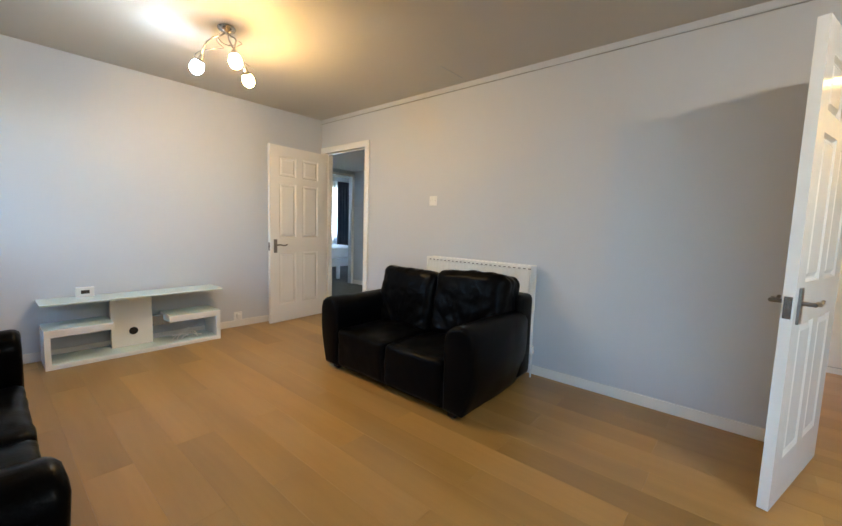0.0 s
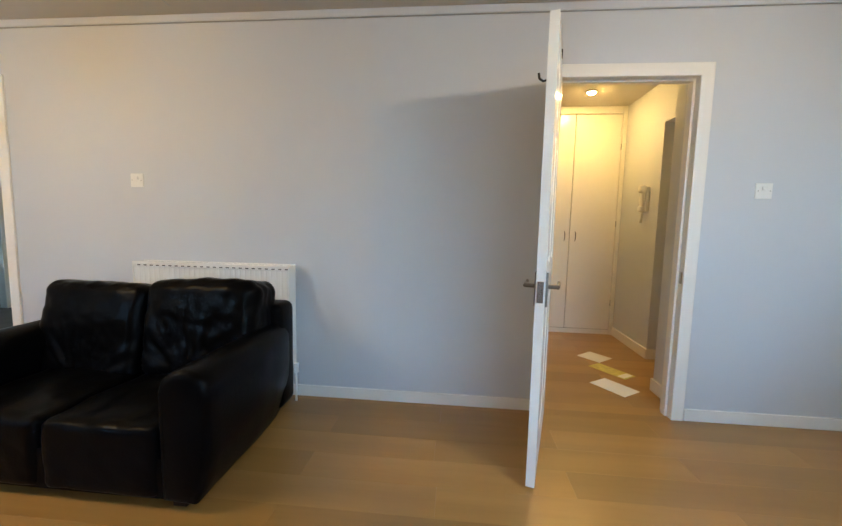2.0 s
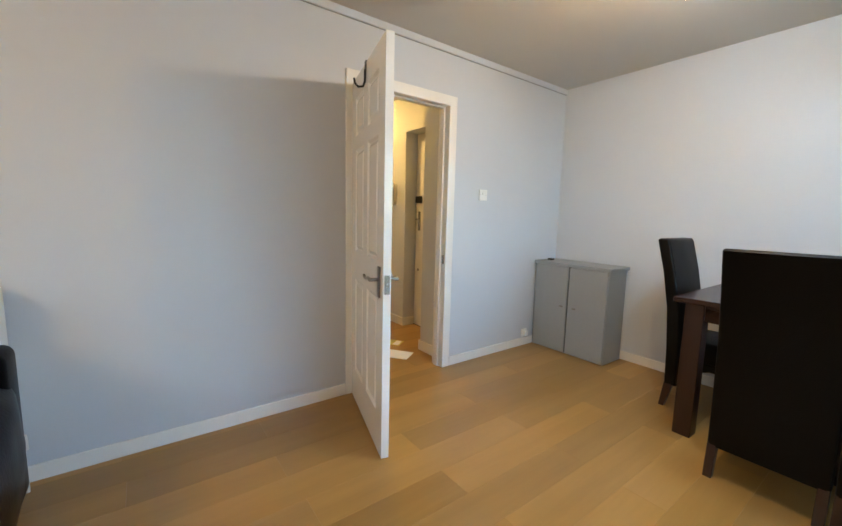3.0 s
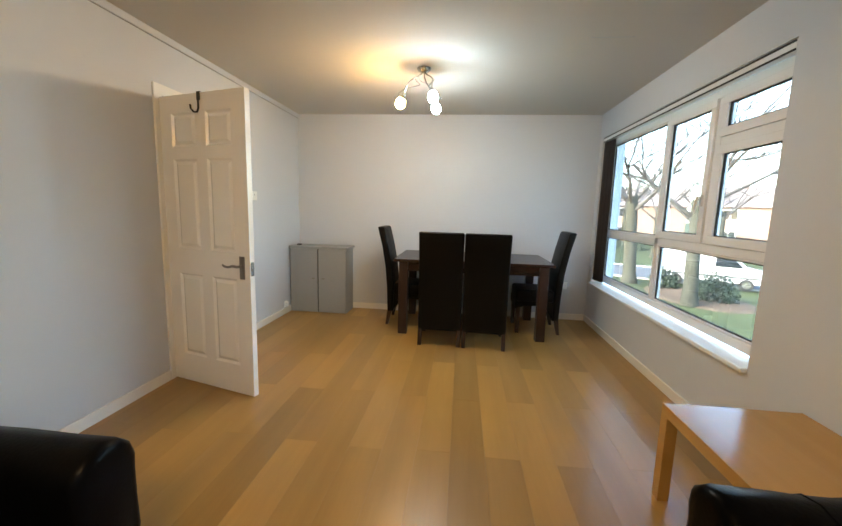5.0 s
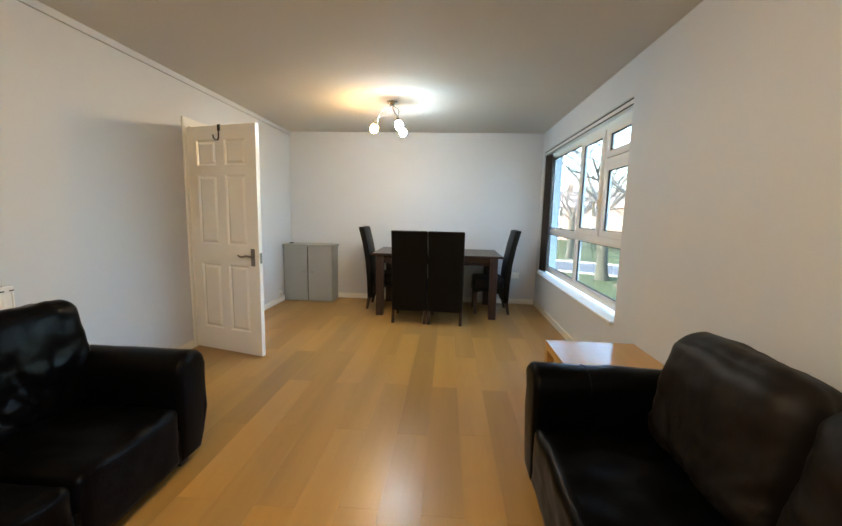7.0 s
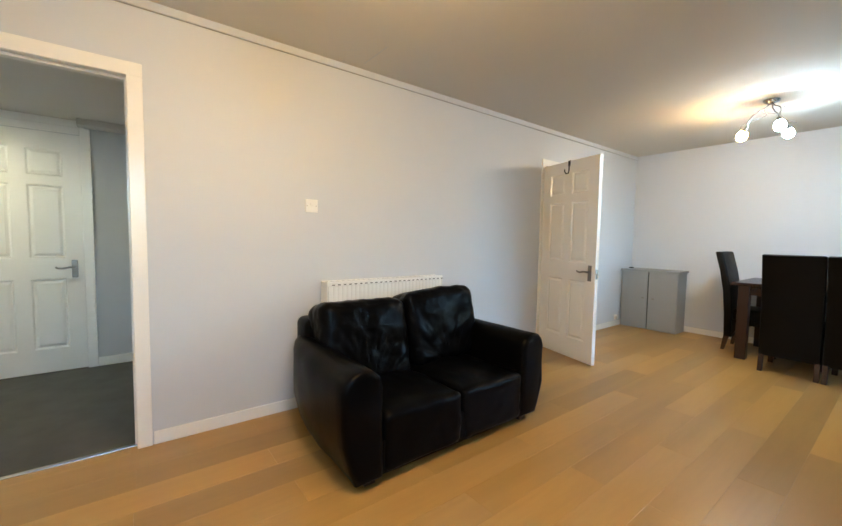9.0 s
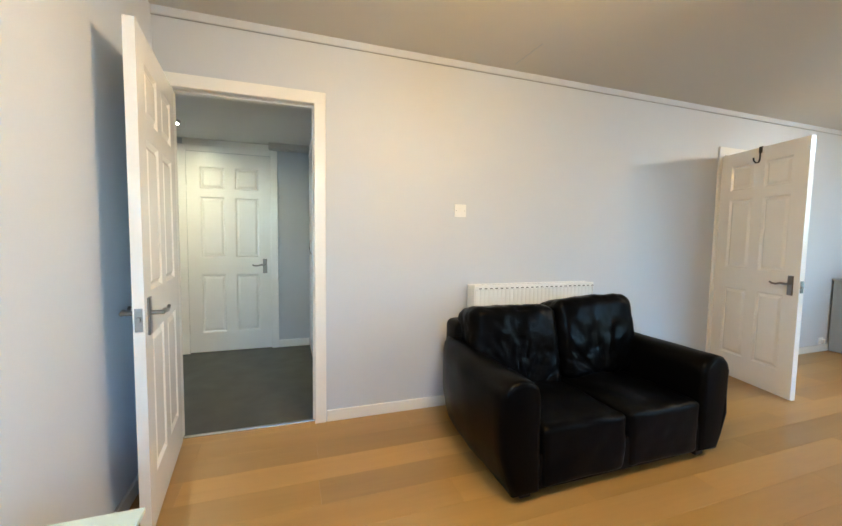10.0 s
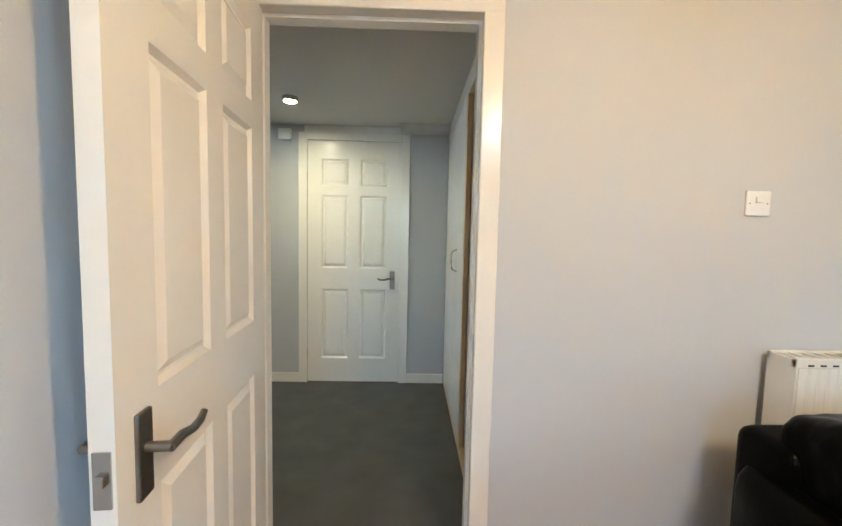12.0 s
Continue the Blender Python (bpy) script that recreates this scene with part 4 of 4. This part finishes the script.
for x0, x1 in ((-1.86, -1.79), (-1.05, -0.98)):
    solid("door_trim", bm_box(x0, x1, HYA, HYA + 0.016, 0, 2.07, 0.004), M_GLOSS, "white bedroom door architrave", "trim", "structure")
solid("door_trim", bm_box(-1.79, -1.05, HYA, HYA + 0.016, 2.02, 2.07, 0.004), M_GLOSS, "white bedroom door architrave", "trim", "structure")
fr = thing("door_frame_3", pose(0, 0, 0), "white gloss frame round the closed door", "door frame", kind="structure")
for a in ((-5.645, -5.575), (-4.81, -4.74)):
    part("architrave", bm_box(HXA, HXA + 0.018, a[0], a[1], 0, 2.07, 0.004), M_GLOSS, fr)
part("head_architrave", bm_box(HXA, HXA + 0.017, -5.575, -4.81, 2.01, 2.07, 0.004), M_GLOSS, fr)
make_door("door_3", pose(HXA - 0.022, -5.575, 0.006, 0, 0, 90), "closed white six-panel door at the hall end", w=0.765, h=2.003, latch=False)
solid("threshold", bm_box(HXA - 0.045, HXA + 0.004, -5.575, -4.81, -0.004, 0.005, 0.001), M_CHROME, "thin metal strip under the closed door", "trim", "structure")
wall("wall_behind_door", bm_box(HXA - 0.25, HXA - 0.12, -5.9, -4.5, 0, HZA + 0.1), M_HALLWALL, "plain wall closing the space behind the door")
skirting("baseboard", HXA, HXA + 0.014, -4.74, -4.43, 0.08)
skirting("baseboard", HXA, HXA + 0.014, HYA, -5.645, 0.08)
solid("pipe_boxing", bm_box(HXA, HXA + 0.12, -4.82, -4.42, 2.075, HZA, 0.004), M_CEIL, "white boxed pipe under the hall ceiling", "trim", "structure")
solid("door_chime", bm_box(HXA, HXA + 0.04, -5.80, -5.70, 2.0, 2.09, 0.006), M_PLASTIC, "small white plastic box high on the wall", "alarm")
ward = thing("sliding_wardrobe", pose(0, 0, 0), "built-in wardrobe with white sliding doors, part open", "wardrobe")
# wardrobe back and side are coloured near black for the shade inside
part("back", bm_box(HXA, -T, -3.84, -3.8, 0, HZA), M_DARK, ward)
part("head", bm_box(HXA, -T - 0.02, -4.425, -4.32, 2.02, HZA, 0.002), M_CEIL, ward)
part("plinth", bm_box(HXA, -T - 0.02, -4.425, -4.34, 0.0, 0.055, 0.002), M_BEECH, ward)
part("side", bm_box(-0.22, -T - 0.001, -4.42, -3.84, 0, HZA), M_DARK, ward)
d = part("sliding_door", bm_box(HXA + 0.02, -0.80, -4.425, -4.403, 0.056, 2.018, 0.001), M_GLOSS, ward)
part("door_edge", bm_box(-0.80, -0.75, -4.427, -4.401, 0.056, 2.018), M_BEECH, d, "bare wooden door edge")
part("handle", bm_tube([(-1.09, -4.425, 1.03), (-1.09, -4.455, 1.045), (-1.09, -4.462, 1.10), (-1.09, -4.455, 1.155), (-1.09, -4.425, 1.17)], 0.005, 8), M_CHROME, d, "bow-shaped chrome handle", True)
d = part("sliding_door", bm_box(HXA + 0.3, -0.68, -4.385, -4.363, 0.056, 2.018, 0.001), M_GLOSS, ward)
part("door_edge", bm_box(-0.68, -0.665, -4.387, -4.361, 0.056, 2.018), M_BEECH, d, "bare wooden door edge")
spot_lamp(-1.22, -5.52, HZA, M_SPOT, "glowing ceiling spotlight in the carpeted hall", 0.028)

# ---- bedroom beyond ----
BY0, BY1, BX0, BX1 = -9.9, HYA - T, -4.6, 0.0
solid("floor_bedroom", bm_box(BX0, BX1, BY0, BY1 + T, -0.1, -0.003), M_CARPET, "grey carpeted bedroom floor", "floor", "structure")
solid("ceiling_bedroom", bm_box(BX0, BX1, BY0, BY1, H, H + 0.1), M_CEIL, "white bedroom ceiling", "ceiling", "structure")
wall("wall_bedroom_west", bm_box(BX0 - T, BX0, BY0, BY1 + T, 0, H))
wall("wall_bedroom_east", bm_box(BX1, BX1 + T, BY0, YT - T, 0, H))
wall("wall_bedroom_north", bm_box(BX0, HXA - T, BY1, BY1 + T, 0, H))
b = bm_box(BX0 - T, -3.95, BY0 - T, BY0, 0, H)
bm_box(-3.95, -0.6, BY0 - T, BY0, 0, 0.8, into=b)
bm_box(-3.95, -0.6, BY0 - T, BY0, 2.2, H, into=b)
bm_box(-0.6, BX1 + T, BY0 - T, BY0, 0, H, into=b)
wall("wall_bedroom_south", b)
w2 = thing("window_2", pose(0, 0, 0), "white framed bedroom window", "window", kind="structure")
for a in ((-3.95, -0.6, 0.8, 0.86), (-3.95, -0.6, 2.14, 2.2), (-3.95, -3.89, 0.86, 2.14), (-0.66, -0.6, 0.86, 2.14)):
    part("window_frame", bm_box(a[0], a[1], BY0 - 0.08, BY0 - 0.03, a[2], a[3], 0.004), M_PVC, w2)
curt = thing("curtain", pose(0, 0, 0), "charcoal curtain hanging beside the bedroom window", "curtain")
pr = [(-4.46 + 0.019 * q, BY0 + 0.10 + 0.03 * math.sin(q * 1.25)) for q in range(48)]
part("drape", bm_extrude(pr + [(x, y + 0.008) for x, y in pr[::-1]], "z", 0.0, 2.28), M_CURTAIN, curt)
nc = [(-3.98 + 0.03 * q, BY0 + 0.04 + 0.012 * math.sin(q * 1.7)) for q in range(112)]
net = thing("net_curtain", pose(0, 0, 0), "thin white net curtain across the bedroom window", "curtain")
part("drape", bm_extrude(nc + [(x, y + 0.003) for x, y in nc[::-1]], "z", 0.0, 2.28), M_NET, net)
bed = thing("bed", pose(-2.0, -7.6, 0), "white painted bed with bare white mattress", "bed")
part("side_rail", bm_box(-0.72, 0.72, -0.03, 0.0, 0.26, 0.42, 0.004), M_BED, bed)
part("side_rail", bm_box(-0.72, -0.69, -1.9, -0.03, 0.26, 0.42, 0.004), M_BED, bed)
part("side_rail", bm_box(0.69, 0.72, -1.9, -0.03, 0.26, 0.42, 0.004), M_BED, bed)
for x in (-0.70, 0.0, 0.70):
    part("leg", bm_box(x - 0.03, x + 0.03, -0.06, 0.0, 0, 0.28, 0.004), M_BED, bed)
    part("leg", bm_box(x - 0.03, x + 0.03, -1.92, -1.86, 0, 0.85 if x else 0.28, 0.004), M_BED, bed)
for z in (0.62, 0.80):
    part("headboard_rail", bm_box(-0.72, 0.72, -1.91, -1.88, z, z + 0.05, 0.004), M_BED, bed)
for i in range(9):
    x = -0.6 + 0.15 * i
    part("headboard_slat", bm_box(x - 0.012, x + 0.012, -1.902, -1.888, 0.40, 0.81), M_BED, bed)
mat = solid("mattress", cushion(-2.68, -1.32, -9.47, -7.61, 0.42, 0.66, 0.06, 0.01, 21, 0.004, 10), M_MATTRESS, "bare white mattress on the bed", "mattress", smooth=True)

# ---- outside ----
GZ = -2.4
solid("ground", bm_box(-150, 260, -150, 260, GZ - 0.5, GZ), M_GRASS, "rough winter lawn round the building", "ground", "structure")
solid("backdrop", bm_box(XW + 0.25, XW + 0.27, -12, 12, GZ, -0.1), M_BRICK, "brick outer wall below the window", "wall", "structure")
b = bm_box(-3, 3, -70, 60, GZ, GZ + 0.02)
b.transform(pose(16.6, 21.6, 0, 0, 0, 62))
solid("road", b, M_ASPHALT, "grey asphalt road", "road", "structure")
for side in (-3.1, 3.1):
    b = bm_box(side - 0.07, side + 0.07, -70, 60, GZ, GZ + 0.11, 0.02)
    b.transform(pose(16.6, 21.6, 0, 0, 0, 62))
    solid("kerb", b, M_KERB, "pale concrete kerb", "kerb", "structure")
b = bm_lathe([(2.5, 0.0), (2.3, 0.04), (1.2, 0.08), (0.1, 0.09)], 26)
b.transform(Matrix.Translation((13.0, 15.3, GZ)) @ Matrix.Diagonal((0.75, 1.15, 1, 1)))
solid("planting_bed", b, M_SOIL, "bare leafy soil under the shrubs", "soil", "structure")


def grow(bm, rng, p, d, length, r, depth, spread):
    pts, rad = [p.copy()], [r]
    q = d.normalized()
    n = 4
    for i in range(n):
        q = (q + Vector((rng.uniform(-1, 1), rng.uniform(-1, 1), rng.uniform(-0.5, 0.8))) * 0.16).normalized()
        p = p + q * length / n
        pts.append(p.copy())
        rad.append(r * (1 - 0.42 * (i + 1) / n))
    bm_tube(pts, rad, 6 if depth > 2 else 4 if depth > 0 else 3, bm)
    if depth == 0:
        return
    for k in range(rng.choice((2, 3, 3)) + (1 if depth > 1 else 2)):
        at = rng.randint(2, n)
        side = Vector((rng.uniform(-1, 1), rng.uniform(-1, 1), rng.uniform(-0.25, 0.7))).normalized()
        grow(bm, rng, pts[at], q * (1 - spread) + side * spread * 1.3, length * rng.uniform(0.55, 0.8), rad[at] * rng.uniform(0.5, 0.75), depth - 1, spread)


def bare_tree(x, y, height, r, seed, label, depth=5):
    rng = random.Random(seed)
    t = thing("tree", pose(x, y, GZ), label, "tree", "bare trees outside")
    lean = Vector((rng.uniform(-0.06, 0.06), rng.uniform(-0.06, 0.06), 1))
    top = height * 0.34
    pts = [Vector((0, 0, -0.1)), Vector((0, 0, 0.15)), lean * 0.6, lean * top * 0.6, lean * top]
    part("trunk", bm_tube(pts, [r * 1.5, r * 1.25, r, r * 0.9, r * 0.82], 14), M_BARK, t, "mossy grey trunk", True)
    bm = bmesh.new()
    for k in range(6):
        a = k * 1.05 + rng.uniform(-0.3, 0.3)
        grow(bm, rng, lean * top * rng.uniform(0.72, 1.0), Vector((math.cos(a) * 0.8, math.sin(a) * 0.8, 0.75)), height * 0.27, r * 0.30, depth - 1, 0.55)
    part("crown", bm, M_TWIG, t, "bare spreading winter branches")
    return t


bare_tree(11.75, 13.5, 13, 0.27, 3, "large bare tree with a mossy trunk on the lawn", 6)
bare_tree(11.5, 18.8, 14, 0.33, 8, "large bare tree standing near the road", 6)
bare_tree(19.5, 33, 13, 0.3, 11, "bare winter tree beside the road", 4)
bare_tree(15.5, 37, 12, 0.28, 14, "bare winter tree beside the road", 4)
bare_tree(28, 38, 13, 0.3, 17, "bare winter tree beside the road", 4)
bare_tree(13.0, 30, 11, 0.25, 23, "slim bare tree beyond the road", 4)
bare_tree(22, 46, 13, 0.3, 31, "bare winter tree in front of the houses", 5)
bare_tree(33, 50, 13, 0.3, 37, "bare winter tree in front of the houses", 5)
bare_tree(14, 50, 13, 0.3, 41, "bare winter tree in front of the houses", 5)
bare_tree(27, 24, 12, 0.28, 29, "bare tree beyond the parked van", 4)


def shrub(x, y, rx, rz, seed, label, count=900):
    rng = random.Random(seed)
    s = thing("shrub", pose(x, y, GZ), label, "shrub", "evergreen shrubs outside")
    verts, faces = [], []
    for i in range(count):
        a, e = rng.uniform(0, 2 * math.pi), math.acos(rng.uniform(-0.1, 1))
        k = rng.uniform(0.55, 1.0) * (1 + 0.25 * noise.noise(Vector((math.cos(a) * 2, math.sin(a) * 2, e * 2 + seed))))
        c = Vector((rx * k * math.sin(e) * math.cos(a), rx * k * math.sin(e) * math.sin(a), 0.1 + rz * k * math.cos(e)))
        u = Vector((rng.uniform(-1, 1), rng.uniform(-1, 1), rng.uniform(-1, 1))).normalized()
        w = u.cross(Vector((rng.uniform(-1, 1), rng.uniform(-1, 1), rng.uniform(-1, 1)))).normalized()
        l = rng.uniform(0.05, 0.10)
        o = len(verts)
        verts += [tuple(c - u * l), tuple(c + w * l * 0.45), tuple(c + u * l), tuple(c - w * l * 0.45)]
        faces.append((o, o + 1, o + 2, o + 3))
    me = bpy.data.meshes.new("foliage")
    me.from_pydata(verts, [], faces)
    me.materials.append(M_LEAF)
    f = new("foliage", me)
    f.parent = s
    part("stem", bm_tube([(0, 0, -0.05), (0.02, 0, rz * 0.4), (0.0, 0.03, rz * 0.8)], [0.05, 0.04, 0.02], 6), M_BARK, s)
    return s


shrub(13.4, 14.6, 0.9, 1.25, 1, "rounded dark evergreen shrub on the lawn", 1600)
shrub(12.7, 17.6, 0.75, 1.05, 2, "rounded dark evergreen shrub near the road", 1300)
shrub(24, 34, 2.6, 1.8, 3, "broad dark hedge bush by the houses", 2600)
shrub(31, 41, 3.0, 2.2, 5, "broad dark hedge bush by the houses", 2600)
shrub(20.5, 41, 2.5, 1.8, 6, "broad green hedge bush by the houses", 2200)
shrub(37, 36, 3.5, 4.5, 7, "tall dark evergreen tree-like bush", 3600)


def house(m, w, d, h, label):
    g = thing("house", m, label, "house", "houses across the road")
    part("wall", bm_box(-w / 2, w / 2, -d / 2, d / 2, 0, h), M_BRICK, g)
    roof = part("roof", bm_extrude([(-d / 2 - 0.4, h - 0.1), (d / 2 + 0.4, h - 0.1), (0, h + d * 0.32)], "x", -w / 2 - 0.3, w / 2 + 0.3), M_ROOF, g)
    part("chimney", bm_box(-w * 0.3, -w * 0.3 + 0.7, -0.35, 0.35, h + 1.0, h + d * 0.32 + 1.1), M_BRICK, roof)
    for z in (0.9, 3.5):
        for k in range(3):
            x = -w / 2 + w * (k + 0.5) / 3
            wn = part("window", bm_box(x - 0.8, x + 0.8, -d / 2 - 0.05, -d / 2 + 0.02, z, z + 1.3), M_PVC, g)
            for q in (-0.38, 0.38):
                part("pane", bm_box(x + q - 0.33, x + q + 0.33, -d / 2 - 0.06, -d / 2 - 0.052, z + 0.08, z + 1.22), M_CARGLASS, wn)
    return g


house(pose(26, 58, GZ, 0, 0, -25), 16, 8, 5.2, "red brick two-storey house across the road")
house(pose(41, 48, GZ, 0, 0, -38), 14, 8, 5.2, "red brick two-storey house across the road")
house(pose(12, 66, GZ, 0, 0, -12), 14, 8, 5.2, "red brick two-storey house across the road")


def make_van(m, label):
    v = thing("parked_van", m, label, "van")
    prof = [(-2.3, 0.35), (2.25, 0.35), (2.4, 0.55), (2.38, 0.95), (1.55, 1.12), (0.85, 1.82), (0.6, 1.9), (-2.15, 1.9), (-2.32, 1.75), (-2.38, 0.6)]
    body = part("body", bm_extrude(prof, "y", -0.88, 0.88, 0.06, 3), M_CARWHITE, v, smooth=True)
    for y in (-0.885, 0.885):
        part("side_window", bm_extrude([(0.15, 1.15), (1.35, 1.15), (0.82, 1.72), (0.15, 1.74)], "y", y - 0.006, y + 0.006), M_CARGLASS, body)
        part("trim_strip", bm_box(-2.2, 2.2, y - 0.012, y + 0.012, 0.62, 0.70), M_RUBBER, body)
        for x in (-1.5, 1.5):
            wh = part("wheel", bm_cyl((x, y * 0.8, 0.32), (x, y * 1.01, 0.32), 0.32, n=24, bevel=0.03), M_RUBBER, v, smooth=True)
            part("rim", bm_cyl((x, y * 1.005, 0.32), (x, y * 1.02, 0.32), 0.19, n=20), M_CHROME, wh)
    part("windscreen", bm_extrude([(1.58, 1.13), (0.88, 1.83), (0.86, 1.81), (1.55, 1.11)], "y", -0.76, 0.76), M_CARGLASS, body)
    for y in (-0.72, 0.72):
        part("tail_light", bm_box(-2.40, -2.36, y - 0.08, y + 0.08, 0.8, 1.3), M_REDLENS, v, "red tail light")
        part("headlight", bm_box(2.35, 2.41, y - 0.14, y + 0.10, 0.70, 0.90, 0.02), M_PVC, v, "clear headlight")
    part("bumper", bm_box(2.34, 2.46, -0.86, 0.86, 0.36, 0.58, 0.03), M_RUBBER, v)
    return v


make_van(pose(15.7, 18.9, GZ + 0.02, 0, 0, -28), "white van parked at the roadside")

# ---- floor planks ----
PW, PL = 0.183, 1.22
plank_mesh = {}


def plank(length, width):
    key = (round(length, 3), round(width, 3))
    if key not in plank_mesh:
        e, g = 0.0006, 0.0001
        w, l = width / 2 - g, length / 2 - g
        bm = bmesh.new()
        low = [bm.verts.new((x, y, -0.012)) for x, y in ((-w, -l), (w, -l), (w, l), (-w, l))]
        mid = [bm.verts.new((x, y, -e)) for x, y in ((-w, -l), (w, -l), (w, l), (-w, l))]
        top = [bm.verts.new((x, y, 0)) for x, y in ((-w + e, -l + e), (w - e, -l + e), (w - e, l - e), (-w + e, l - e))]
        for a, c in ((low, mid), (mid, top)):
            for i in range(4):
                bm.faces.new((a[i], a[(i + 1) % 4], c[(i + 1) % 4], c[i]))
        bm.faces.new(top)
        plank_mesh[key] = finish(bm, "plank", M_OAK)
    return plank_mesh[key]


def lay_planks(parent, x0, x1, y0, y1, xs, ys):
    """Rows along y from the seam at xs; every other row is set off by half a plank."""
    i = math.floor((x0 - xs) / PW)
    while xs + i * PW < x1 - 0.002:
        a, c = max(x0, xs + i * PW), min(x1, xs + (i + 1) * PW)
        start = ys + (0.5 * PL if i % 2 else 0) + ((i * 7) % 3 - 1) * 0.012
        k = math.floor((y0 - start) / PL)
        while start + k * PL < y1 - 0.002:
            p, q = max(y0, start + k * PL), min(y1, start + (k + 1) * PL)
            if c - a > 0.01 and q - p > 0.01:
                ob = new("plank", plank(q - p, c - a))
                ob.location = ((a + c) / 2, (p + q) / 2, 0)
                ob.parent = parent
            k += 1
        i += 1


fl = bpy.data.objects["floor"]
lay_planks(fl, -0.03, XW, YT, YD, 1.516, -1.46)
lay_planks(fl, HXB, -0.03, -1.52, 0.45, 1.516, -1.46)
